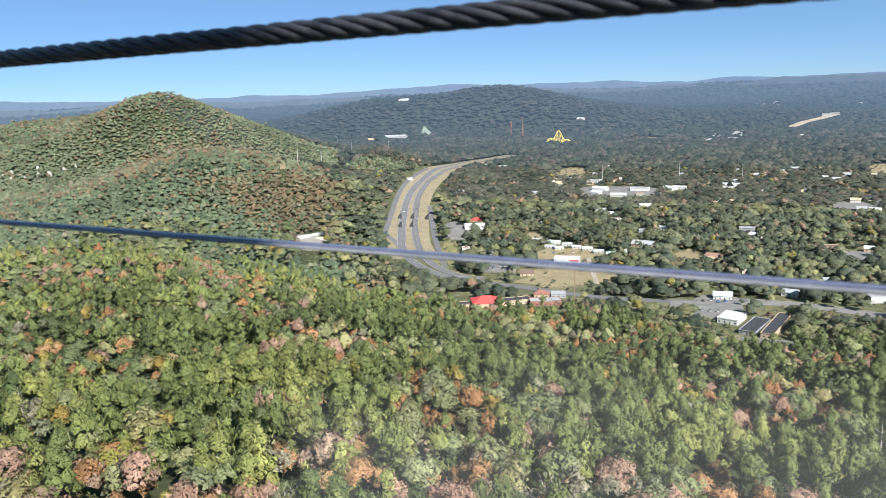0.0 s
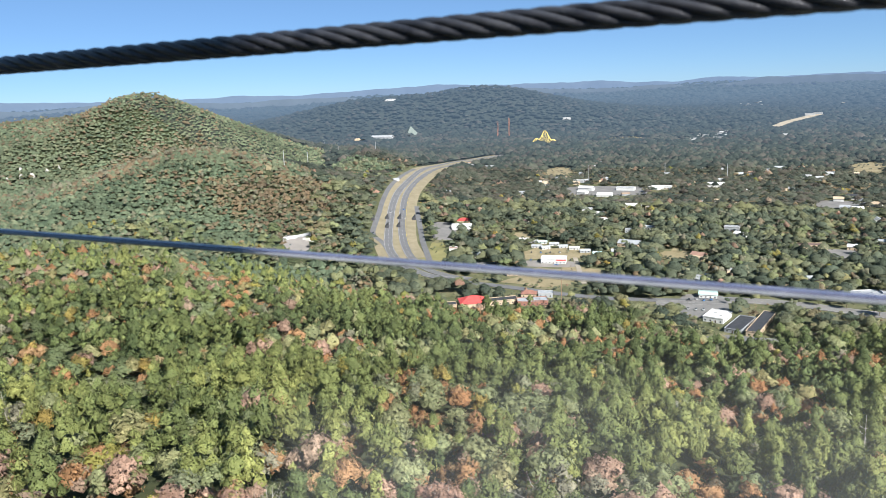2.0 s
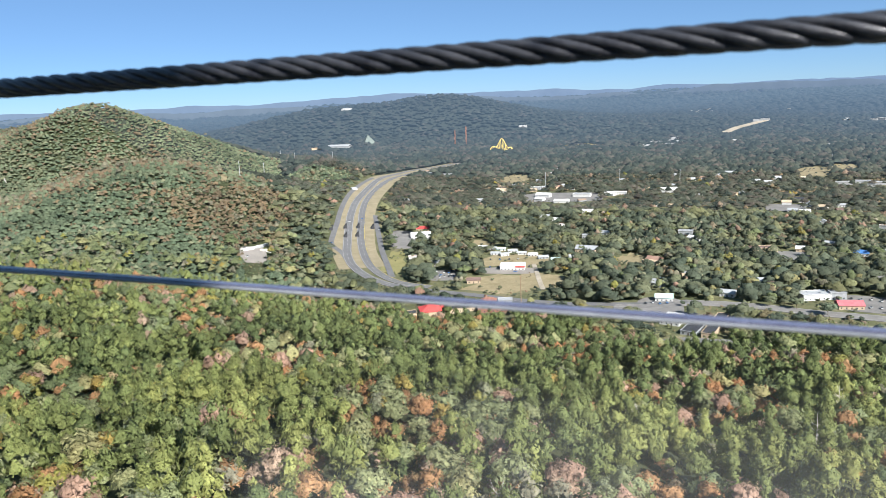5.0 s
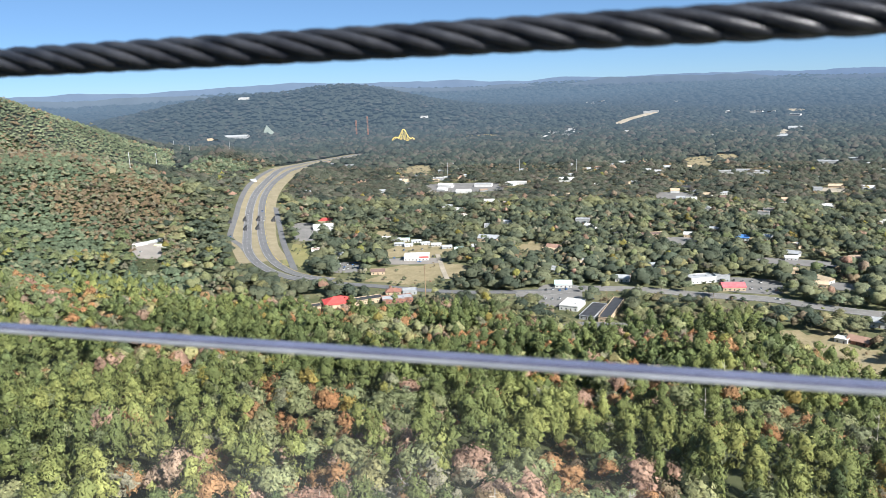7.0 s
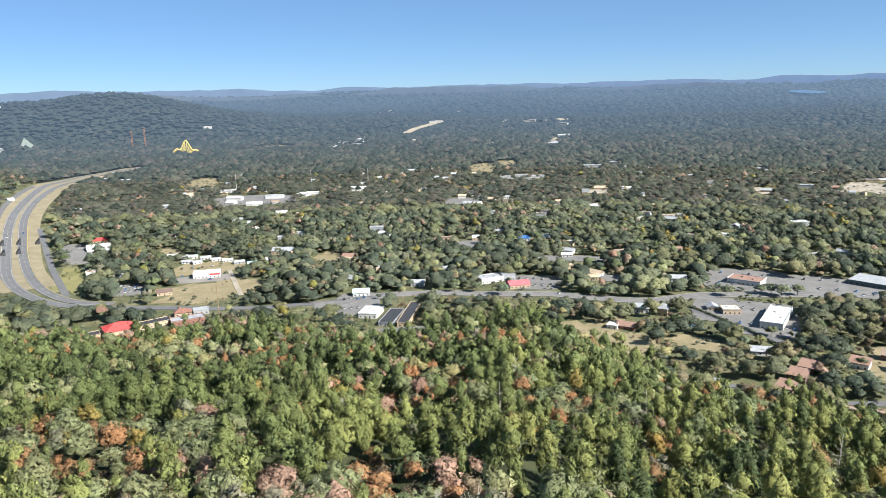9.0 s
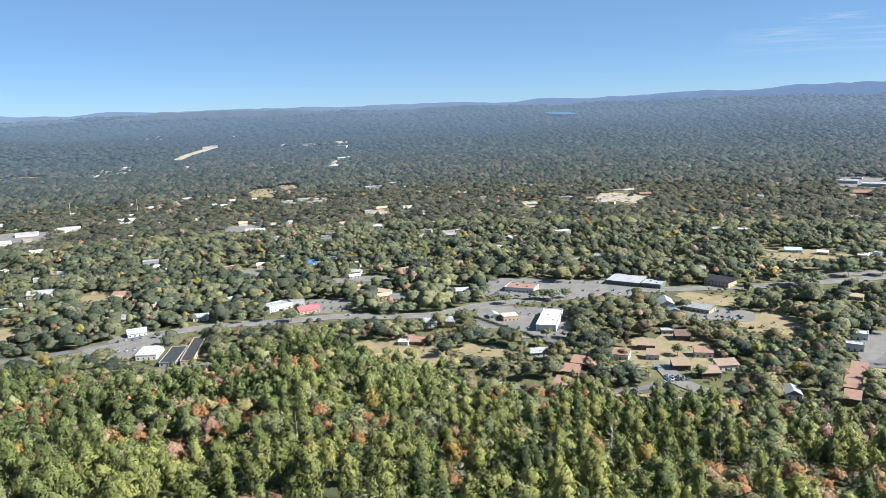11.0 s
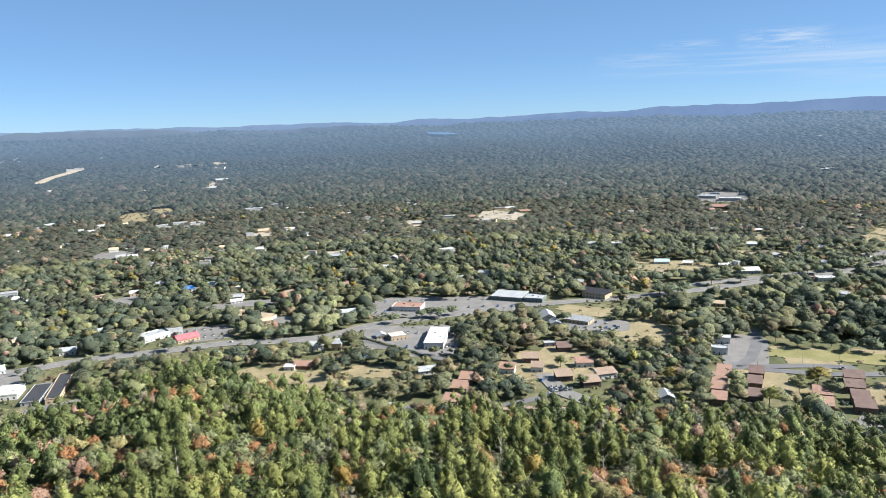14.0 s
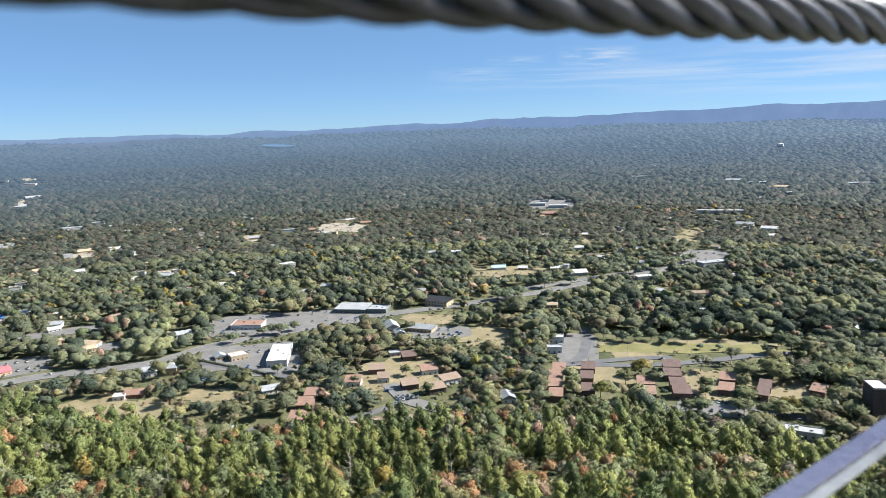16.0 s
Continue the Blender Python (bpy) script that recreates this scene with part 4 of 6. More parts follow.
building("house", 1292, 822, 23.6, 14, 4, -47, "flat", "grey", "tan")
building("house", 1314, 806, 11.9, 8, 5, -54, "gable", "white", "white")
building("house", 1280, 754, 21.7, 13, 4, -49, "gable", "salmon", "tan")
building("house", 1131, 750, 9.4, 8, 5, -47, "gable", "grey", "white")
building("barn", 1984, 1098, 10.5, 8, 5, -49, "flat", "white", "white")
building("barn", 1805, 932, 17.2, 10, 5, -58, "gable", "white", "white")
building("barn", 1916, 902, 26.1, 15, 5, -72, "flat", "tan", "white")
building("barn", 1972, 896, 21.7, 13, 5, -56, "gable", "grey", "white")
building("house", 988, 469, 12.6, 8, 4, -54, "gable", "grey", "white")
building("house", 1107, 497, 10.3, 8, 4, -64, "gable", "grey", "white")
building("house", 901, 330, 18.5, 11, 5, -64, "gable", "teal", "white")
building("house", 906, 298, 11.7, 8, 5, -78, "gable", "white", "tan")
building("barn", 1751, 550, 17.0, 10, 4, -64, "flat", "white", "white")
building("barn", 1724, 509, 20.8, 12, 4, -78, "flat", "white", "white")
building("barn", 1721, 446, 21.9, 13, 4, -85, "flat", "dark", "grey")
building("barn", 3631, 620, 34.0, 20, 7, -68, "gable", "white", "white")
building("barn", 3274, 378, 63.4, 20, 7, -93, "flat", "brick", "brick")
building("house", 1395, 216, 13.0, 8, 6, -83, "gable", "white", "white")
building("house", 1243, 319, 15.8, 9, 5, -83, "gable", "grey", "white")
building("house", 1133, 297, 15.3, 9, 5, -80, "gable", "grey", "white")
building("house", 1079, 266, 13.7, 8, 5, -69, "gable", "white", "white")
building("house", 1067, 201, 6.7, 8, 7, -70, "gable", "white", "white")
building("house", 1056, 122, 12.3, 8, 3.5, -94, "flat", "white", "white")
building("house", 1210, 288, 9.6, 8, 5, -73, "gable", "white", "tan")
building("house", 1188, 352, 14.3, 8, 5, -84, "gable", "grey", "white")

# more houses scattered through the town's trees
rng_h = np.random.default_rng(77)
placed = 0
while placed < 230:
    hr, ha = 640 + 1250 * float(rng_h.random()) ** 0.8, float(rng_h.uniform(-1, 100))
    hx, hy = hr * math.sin(radians(ha)), hr * math.cos(radians(ha))
    if lookup(clear | sparse, np.array([hx]), np.array([hy]))[0] or hy < -250:
        continue
    tone_ = ["grey", "white", "grey", "tan", "taupe", "grey", "salmon", "brown"][int(rng_h.integers(8))]
    building("house", round(hx), round(hy), round(float(rng_h.uniform(8, 15)), 1), 8, round(float(rng_h.uniform(3.8, 5.5)), 1), round(-ha + float(rng_h.uniform(-35, 35))), ["gable", "gable", "flat"][int(rng_h.integers(3))], tone_, ["white", "white", "tan", "grey"][int(rng_h.integers(4))])
    placed += 1

# ---- trees ----
TRI = np.array([(0.0, 1.0), (-0.87, -0.5), (0.87, -0.5)])
LUMP = np.array([(0, 0, 1.0), (1, 0, 0.0), (0, 1, 0.0), (-1, 0, 0.0), (0, -1, 0.0), (0, 0, -0.75)])
LUMP_F = np.array([(0, 1, 2), (0, 2, 3), (0, 3, 4), (0, 4, 1), (5, 2, 1), (5, 3, 2), (5, 4, 3), (5, 1, 4)])


def dome_shape(sides, rings):
    """A rounded cap of foliage: a top and rings down to below its widest line."""
    v, f = [(0.0, 0.0, 1.0 if rings > 1 else 0.78)], []
    for k in range(1, rings + 1):
        p = radians(112 if rings > 1 else 100) * k / rings
        v += [(math.sin(p) * math.cos((q + 0.5 * k) * math.tau / sides), math.sin(p) * math.sin((q + 0.5 * k) * math.tau / sides), math.cos(p)) for q in range(sides)]
    f += [(0, 1 + q, 1 + (q + 1) % sides) for q in range(sides)]
    for k in range(rings - 1):
        a, b = 1 + k * sides, 1 + (k + 1) * sides
        for q in range(sides):
            f += [(a + q, b + q, a + (q + 1) % sides), (b + q, b + (q + 1) % sides, a + (q + 1) % sides)]
    return np.array(v), np.array(f)


def unit(v):
    return v / np.maximum(np.linalg.norm(v, axis=-1, keepdims=True), 1e-6)


def crown(rng, kind, puffs, per, leaf, core="lump"):
    """A crown 1 wide and 1 high, standing on z = 0: rounded boughs on the ends of limbs, with loose leaf sprays over them.
    Returns vertices, triangles and the way each vertex faces."""
    if kind == "pine":
        u = np.sort(rng.uniform(0.12, 0.84, puffs)) if puffs > 1 else np.array([0.45])
        if puffs > 1:
            u[-1] = 0.86
        prof = 0.36 * np.clip(1.08 - u, 0.04, 1) ** 0.60 * np.clip(u * 2.5 + 0.55, 0, 1)
        ang = np.arange(puffs) * 2.4 + rng.normal(0, 0.6, puffs)
        rad = prof * rng.uniform(0.60, 1.05, puffs) * (puffs > 1)
        c = np.stack([np.cos(ang) * rad, np.sin(ang) * rad, u], -1)
        size, flat = min(0.46, 0.86 / puffs ** 0.38), 0.52 if puffs > 4 else 0.85
    else:
        d = rng.normal(size=(puffs, 3))
        d[:, 2] = np.abs(d[:, 2]) * 0.9 - 0.2
        d = unit(d)
        k = rng.uniform(0.55, 1.1, puffs)[:, None] * (puffs > 1)
        wide = 0.33 if puffs > 5 else 0.40
        c = d * k * np.array([wide, wide, 0.32]) + np.array([0, 0, 0.46])
        size, flat = min(0.50, (0.46 if kind == "bare" else 0.72) / puffs ** 0.38), 0.80 if puffs > 4 else 0.95
    s = rng.uniform(0.6, 1.3, puffs) * size
    heart = 1.0 if not per else 0.72 if per > 9 else 0.85
    lump, faces = (LUMP, LUMP_F) if core == "lump" else dome_shape(*core)
    n0 = len(lump)
    a = rng.uniform(0, math.tau, puffs)
    v = lump[None] * rng.uniform(0.78, 1.18, (puffs, n0, 1)) + rng.normal(0, 0.07, (puffs, n0, 3))
    v = np.stack([v[..., 0] * np.cos(a)[:, None] - v[..., 1] * np.sin(a)[:, None], v[..., 0] * np.sin(a)[:, None] + v[..., 1] * np.cos(a)[:, None], v[..., 2] * flat], -1)
    away = unit(v)
    v = v * s[:, None, None] * heart + c[:, None, :]
    whole = unit((v - np.array([0, 0, 0.36])) * np.array([1.0, 1.0, 0.75]))
    nv = unit(away * 0.6 + whole * 0.7 + np.array([0, 0, 0.12 if puffs > 3 else 0.85]))
    f = (faces[None] + n0 * np.arange(puffs)[:, None, None]).reshape(-1, 3)
    v, nv = v.reshape(-1, 3), nv.reshape(-1, 3)
    if per:
        c2, s2 = np.repeat(c, per, 0), np.repeat(s, per)
        n = len(c2)
        o = unit(rng.normal(size=(n, 3)))
        o[:, 2] = np.where(o[:, 2] < -0.25, -o[:, 2], o[:, 2])
        p = c2 + o * s2[:, None] * np.array([1, 1, flat]) * rng.uniform(0.60, 1.14, n)[:, None]
        out = unit((p - np.array([0, 0, 0.36])) * np.array([1.0, 1.0, 0.75]))
        facing = unit(o * 0.65 + out * 0.65 + np.array([0, 0, 0.1]))
        nrm = unit(facing + rng.normal(0, 0.38, (n, 3)) + np.array([0, 0, 0.2]))
        ref = np.where(np.abs(nrm[:, 2:3]) > 0.9, np.array([[1.0, 0, 0]]), np.array([[0, 0, 1.0]]))
        e = unit(np.cross(nrm, ref))
        b = np.cross(nrm, e)
        w = rng.uniform(0, math.tau, n)
        e, b = e * np.cos(w)[:, None] + b * np.sin(w)[:, None], b * np.cos(w)[:, None] - e * np.sin(w)[:, None]
        q = leaf * rng.uniform(0.6, 1.4, n)
        slim = 0.7 if kind == "pine" else 0.95
        t = p[:, None, :] + (TRI[None, :, 0:1] * e[:, None, :] * slim + TRI[None, :, 1:2] * b[:, None, :] / slim) * q[:, None, None]
        f = np.concatenate([f, np.arange(3 * n).reshape(n, 3) + len(v)])
        v = np.concatenate([v, t.reshape(-1, 3)])
        nv = np.concatenate([nv, np.repeat(unit(facing * 1.0 + nrm * 0.45), 3, 0)])
    return v, f, nv


def tri_mesh(name, verts, tris, mat, tint=None, facing=None):
    n = len(tris)
    me = bpy.data.meshes.new(name)
    me.vertices.add(len(verts))
    me.vertices.foreach_set("co", np.ascontiguousarray(verts, np.float32).ravel())
    me.loops.add(3 * n)
    me.loops.foreach_set("vertex_index", np.ascontiguousarray(tris, np.int32).ravel())
    me.polygons.add(n)
    me.polygons.foreach_set("loop_start", np.arange(0, 3 * n, 3, dtype=np.int32))
    me.polygons.foreach_set("use_smooth", np.ones(n, bool))
    if tint is not None:
        at = me.attributes.new("tint", "FLOAT", "FACE")
        at.data.foreach_set("value", np.asarray(tint, np.float32))
    me.materials.append(mat)
    me.update(calc_edges=True)
    if facing is not None:
        me.normals_split_custom_set_from_vertices(np.ascontiguousarray(facing, np.float32))
    return me


FORM = {"hill": "oak", "brown": "oak", "pine": "pine", "oak": "oak", "rust": "oak", "rose": "oak", "gold": "oak", "grey": "bare", "town": "oak", "mid": "oak", "far": "oak", "street": "oak", "grove": "oak", "yard": "oak"}
SIZE = {"hill": (6.6, 6.8), "brown": (6.6, 6.8), "pine": (6.5, 13.0), "oak": (9.6, 9.6), "rust": (7.4, 8.5), "rose": (8.6, 10.0), "gold": (7.6, 9.5), "grey": (8.6, 9.6), "town": (10.8, 9.2), "mid": (11.4, 8.6), "far": (12.0, 10.0)}


def blocked(x, y, h, rng):
    """Trees keep off roads, yards and buildings; camera-side trees become bushes for the view."""
    hit = lookup(clear, x, y) | (lookup(sparse, x, y) & (rng.random(len(x)) < np.where(np.hypot(x, y) < 1050, 0.86, 0.66)))
    low = np.zeros(len(x), bool)
    r = np.hypot(x, y)
    reach = np.minimum(h * r / 165.0, 95)
    for k in (0.15, 0.3, 0.5, 0.7, 0.9):
        s = 1 + k * reach / r
        low |= (lookup(shown, x * s, y * s) & (rng.random(len(x)) < 0.9)) | (lookup(sparse, x * s, y * s) & (rng.random(len(x)) < 0.6))
    return hit, low


def scatter(rng, r0, r1, step, az0=-35.5, az1=101):
    """Jittered stand of trees in a ring of the land."""
    n = int(r1 / step) + 1
    g = np.arange(-n, n + 1) * step
    x, y = np.meshgrid(g, g)
    x = x + rng.uniform(-0.55, 0.55, x.shape) * step
    y = y + rng.uniform(-0.55, 0.55, y.shape) * step
    x, y = x.ravel(), y.ravel()
    r, az = np.hypot(x, y), np.degrees(np.arctan2(x, y))
    k = (r >= r0) & (r < r1) & (az > az0) & (az < az1)
    return x[k], y[k]


def patchy(x, y, scale, seed):
    """Soft patches between 0 and 1 for the mix of kinds."""
    s = np.zeros_like(x)
    for k, (a, b) in enumerate(((1.0, 0.6), (-0.5, 1.1), (1.7, -0.9), (-1.3, -1.9))):
        s = s + np.sin((a * x + b * y) / scale + seed * (k + 1.3)) / (1 + 0.4 * k)
    return 0.5 + 0.5 * np.clip(s / 1.5, -1, 1)


def kinds_at(rng, x, y):
    """The kind of each tree: pines and mixed oak on the mountain, fading colour on the ridge and by the foot, dull green town trees."""
    r, az = np.hypot(x, y), np.degrees(np.arctan2(x, y))
    foot = foot_at(az)
    u = rng.random(len(x))
    p1, p2 = patchy(x, y, 23, 1.0), patchy(x, y, 41, 4.0)
    out = np.full(len(x), "pine", object)
    mount = r < foot
    near = mount & (r < np.where(az < 10, 176, np.where(az < 28, 160, 112)) + 45 * patchy(x, y, 19, 2.0)) & (az < 16 + 12 * p2)
    colour = np.where(near, 0.78, (0.17 + 0.45 * (p1 > 0.58)) * np.where(az > 30, 0.55, 1))
    c = mount & (u < colour)
    v = rng.random(len(x))
    for k, (name, lo, hi) in enumerate((("oak", 0, 0.46), ("rust", 0.46, 0.62), ("rose", 0.62, 0.70), ("gold", 0.70, 0.79), ("grey", 0.79, 1.01))):
        out[c & (v >= lo) & (v < hi)] = name
    out[near & (v > 0.30) & (v < 0.46) & (u < 0.78)] = "rust"
    out[near & (v > 0.70) & (v < 0.76) & (u < 0.78)] = "rose"
    out[mount & (r > 430 + 330 * rng.random(len(x)) + 80 * p1) & (az < -2) & (u > 0.15)] = "hill"
    warm = mount & ~near & (r > 150) & (p1 > 0.46) & (p2 > 0.36) & (u > 0.42)
    out[warm] = np.where(v[warm] < 0.33, "rust", np.where(v[warm] < 0.37, "rose", np.where(v[warm] < 0.70, "brown", "oak")))
    rim = (r > foot * 0.93) & (r < foot * 1.1) & (az > 18)
    out[rim & (u < 0.55)] = "town"
    side = az + 9 * (patchy(x, y, 70, 5.5) - 0.5) + rng.normal(0, 1.3, len(x))
    town = (r >= foot) & (side > -7)
    out[town] = "town"
    out[town & (r > 1150)] = "mid"
    v = np.where(town & (r > 1150), v + 0.30 * (p2 < 0.7), v)
    out[town & (v < 0.012)] = "rose"
    out[town & (v > 0.02) & (v < 0.03)] = "gold"
    out[town & (v > 0.30) & (v < 0.33 + 0.22 * (p2 > 0.62))] = "brown"
    out[town & (v > 0.12) & (v < 0.19) & (r < 1000)] = "oak"
    out[town & (v > 0.22) & (v < 0.27)] = "grey"
    hill = (r >= foot) & (side <= -7)
    out[hill] = "hill"
    p3 = patchy(x, y, 85, 2.6) + 0.25 * (p2 - 0.5)
    faded = 0.5 * swell(x, y, -720, 1570, 190, 130, 30) + 0.8 * swell(x, y, -420, 1090, 130, 50, 62) + 0.6 * swell(x, y, -290, 960, 50, 60, 0) + 0.8 * swell(x, y, -190, 1040, 60, 110, 0) + 0.5 * swell(x, y, -560, 1000, 120, 60, 50)
    brown = hill & (u < np.clip((p3 - 0.66) * 3, 0.03, 0.5) + faded * (0.6 + 0.6 * p2))
    out[brown] = np.where(v[brown] < 0.85, "brown", "grey")
    low = hill & (r < 900) & (u > 0.7) & (p2 > 0.4)
    out[low] = np.where(v[low] < 0.5, "oak", np.where(v[low] < 0.6, "gold", "grey"))
    return out


def near_tree(name, kind, seed, width, high, trunk_h, puffs, per, leaf, label):
    """A single tree: tapered trunk with limbs, and a crown of leaf puffs."""
    rng = np.random.default_rng(seed)
    root = new(name)
    bm = bmesh.new()
    lean = Vector((rng.normal(0, 0.4), rng.normal(0, 0.4), 0))
    top = Vector((0, 0, trunk_h + high * 0.75)) + lean
    mid = Vector((0, 0, trunk_h)) + lean * 0.3
    bar(bm, (0, 0, -1.5), mid, 0.24, 0.17, 7)
    bar(bm, mid, top, 0.17, 0.04, 6)
    for k in range(9 if kind != "grey" else 16):
        a, f = k * 2.4 + rng.normal(0, 0.3), rng.uniform(0.05, 0.75)
        s = mid.lerp(top, f)
        e = s + Vector((math.cos(a) * width * 0.36, math.sin(a) * width * 0.36, high * rng.uniform(0.08, 0.30)))
        bar(bm, s, e, 0.08, 0.02, 4)
        if kind == "grey":
            bar(bm, s.lerp(e, 0.6), e + Vector((rng.normal(0, 0.8), rng.normal(0, 0.8), 1.2)), 0.04, 0.012, 4)
    part("trunk", bm, PALE_BARK if kind in ("grey", "rose") else BARK, root)
    t, f, facing = crown(rng, FORM[kind], puffs, per, leaf)
    t = t * np.array([width, width, high]) + np.array([lean.x * 0.6, lean.y * 0.6, trunk_h - high * 0.08])
    ob = new("crown", tri_mesh("crown", t, f, (LEAF if kind in ("street", "yard", "grove") else FINE_LEAF)[kind], np.full(len(f), rng.random()), unit(facing / np.array([width, width, high]))))
    ob.parent = root
    return tagged(root, label, "tree", "trees of the near slope")


def plant(rng, spots, protos_of):
    for x, y, kind in spots:
        src = protos_of[kind][int(rng.integers(len(protos_of[kind])))]
        ob = copy_thing(src, pose(x, y, height(x, y) - 0.3, 0, 0, float(rng.uniform(0, 360))))
        s = float(rng.uniform(0.82, 1.2))
        ob.scale = (s, s, s * float(rng.uniform(0.92, 1.12)))


LABELS = {"pine": "tall green pine on the wooded slope", "oak": "broad green oak on the wooded slope", "rust": "rust-orange autumn oak on the slope", "rose": "faded pink-brown autumn tree on the slope",
          "gold": "yellow-green autumn tree on the slope", "grey": "thin grey half-bare tree with pale limbs", "grove": "tall grove tree with leaves darkened to stand for shade", "street": "round grey-green tree by a town street", "yard": "broad olive-green tree beside apartment blocks", "brown": "faded brown autumn tree on the slope"}

# single trees along streets, lawns and car parks
rng_t = np.random.default_rng(21)
street = [near_tree("street_tree", "street", 400 + k, 10.5, 9.6, 1.0, 24, 14, 0.05, LABELS["street"]) for k in range(3)]
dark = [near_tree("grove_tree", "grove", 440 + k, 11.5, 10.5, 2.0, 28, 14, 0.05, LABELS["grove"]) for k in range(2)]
yard = [near_tree("street_tree", "yard", 410 + k, 10.5, 8.6, 1.2, 30, 14, 0.05, LABELS["yard"]) for k in range(4)]
fading = [near_tree("street_tree", "gold", 420, 10.5, 9.0, 2.0, 26, 14, 0.05, LABELS["gold"].replace("on the slope", "by apartments"))]
thin = [near_tree("street_tree", "grey", 430, 10.5, 9.0, 2.2, 28, 16, 0.03, LABELS["grey"])]
for o in street + yard + fading + thin + dark:
    o["group"] = "single trees of the town"


def row_of_trees(pts, big=1.35, sort=street):
    """Single trees at the given places; a third number is the crown's width."""
    for x, y, *wide in pts:
        o = copy_thing(sort[int(rng_t.integers(len(sort)))], pose(x, y, height(x, y), 0, 0, float(rng_t.uniform(0, 360))))
        s = wide[0] / 8.8 if wide else big * float(rng_t.uniform(0.8, 1.15))
        o.scale = (s, s, s * float(rng_t.uniform(0.92, 1.08)) if s < 1.6 else s * 0.82)


# round trees on the lawn and beside the street
row_of_trees([(634, 143, 7.4), (629, 133, 10.4), (628, 121, 10.3), (621, 115, 11.2), (628, 105, 12.3), (636, 93, 11.4), (627, 82, 8.2), (635, 79, 10.3), (637, 63, 13.4), (622, 51, 6.0), (650, 41, 8.4), (625, 37, 6.1), (625, 1, 9.1), (650, -11, 12.6)])
row_of_trees([(655, -41, 14.8), (637, -46, 11.4), (645, -58, 17.8), (655, -74, 16.0), (646, -79, 9.5), (656, 141), (665, 79)])
# the row along the avenue
row_of_trees([(917, 163, 12.0), (919, 154, 12.0), (939, 147, 12.3), (954, 137, 18.7), (976, 128, 15.9), (986, 119, 16.1), (996, 113, 12.9), (1007, 105, 14.7), (1017, 98, 13.2), (885, 186, 19.0), (896, 175, 17.7), (834, 215, 15.3), (810, 240, 17.7), (844, 235, 12.7), (737, 272, 17), (745, 262, 17), (757, 253, 17)])
# between the apartment blocks
row_of_trees([(518, 93, 12.7), (496, 127, 13.2), (523, 38, 11.9), (558, 13, 20.7), (507, 11, 16.8), (570, -5, 21.2), (556, -10, 18.0), (631, -17, 22.9), (561, -24, 20.4), (577, -33, 18.7), (582, -46, 23.6), (558, -47, 24.0), (560, -58, 22.7)], 1.1, yard)
row_of_trees([(591, -65, 22.1), (524, -46, 19.2), (490, -9, 17.4), (488, -2, 14.3), (486, 12, 14.8), (500, -30, 19.1), (478, 38, 14.0), (477, 45, 11.6), (455, 1, 9.6), (500, -50, 15.5), (577, -72, 18.8)], 1.1, yard)
row_of_trees([(541, 86, 15.8), (485, 104, 13.6), (501, -12, 10.5), (498, -17, 11.1), (457, -7, 8.2)], 1.1, fading)
row_of_trees([(566, 46, 17.2), (591, 26, 17.2)], 1.1, thin)
row_of_trees([(501, 474), (509, 445), (539, 434), (546, 429), (548, 420), (562, 414), (735, 262), (749, 252), (711, 300), (312, 591), (329, 579), (343, 557), (412, 510), (422, 502), (433, 496)])
row_of_trees([(416, 318), (454, 354), (421, 284), (417, 271), (431, 268), (453, 281), (482, 254), (456, 222), (534, 250), (547, 268), (505, 205), (421, 193), (430, 187), (429, 181), (496, 162), (478, 152), (548, 161), (470, 106), (548, 91), (478, 84)], 1.1, yard)
row_of_trees([(512, 38), (587, -24), (602, -66), (484, 38), (539, 213), (521, 208), (482, 182), (532, 348), (522, 330), (502, 335), (480, 312), (483, 334)], 1.1, yard)
for o, (x, y) in zip(street + yard + fading + thin + dark, ((604, 172), (655, 190), (420, 350), (536, 96), (478, 322), (553, 166), (431, 345), (566, 176), (549, 352), (690, 60), (704, 20))):
    o.matrix_world = pose(x, y, height(x, y))

# a dense grove beyond the lawn, its shade painted as darker leaf colour
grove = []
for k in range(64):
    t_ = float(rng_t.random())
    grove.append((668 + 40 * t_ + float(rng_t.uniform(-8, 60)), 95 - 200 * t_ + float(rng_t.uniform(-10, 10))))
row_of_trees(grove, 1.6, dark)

# the nearest trees of the slope, one by one
rng_t = np.random.default_rng(5)
protos = {}
for kind, n in (("pine", 6), ("oak", 3), ("rust", 2), ("rose", 2), ("gold", 2), ("grey", 2), ("brown", 1)):
    w, h = SIZE[kind]
    puffs, per, leaf = {"pine": (30, 46, 0.044), "grey": (34, 36, 0.026)}.get(kind, (34, 44, 0.037))
    protos[kind] = [near_tree(("pine_tree" if kind == "pine" else "oak_tree"), kind, 100 + 17 * k + len(kind), w, h, 8.0 if kind == "pine" else 5.5, puffs, per, leaf, LABELS[kind]) for k in range(n)]
NEAR_R = 146
sx, sy = scatter(rng_t, 98, NEAR_R, 6.9, -37, 103)
sk = kinds_at(rng_t, sx, sy)
plant(rng_t, list(zip(sx.tolist(), sy.tolist(), sk)), protos)
for k, o in enumerate(q for v in protos.values() for q in v):
    o.matrix_world = pose(-40 + 8 * (k % 6), -30 - 9 * (k // 6), height(-40 + 8 * (k % 6), -30 - 9 * (k // 6)) - 0.3)


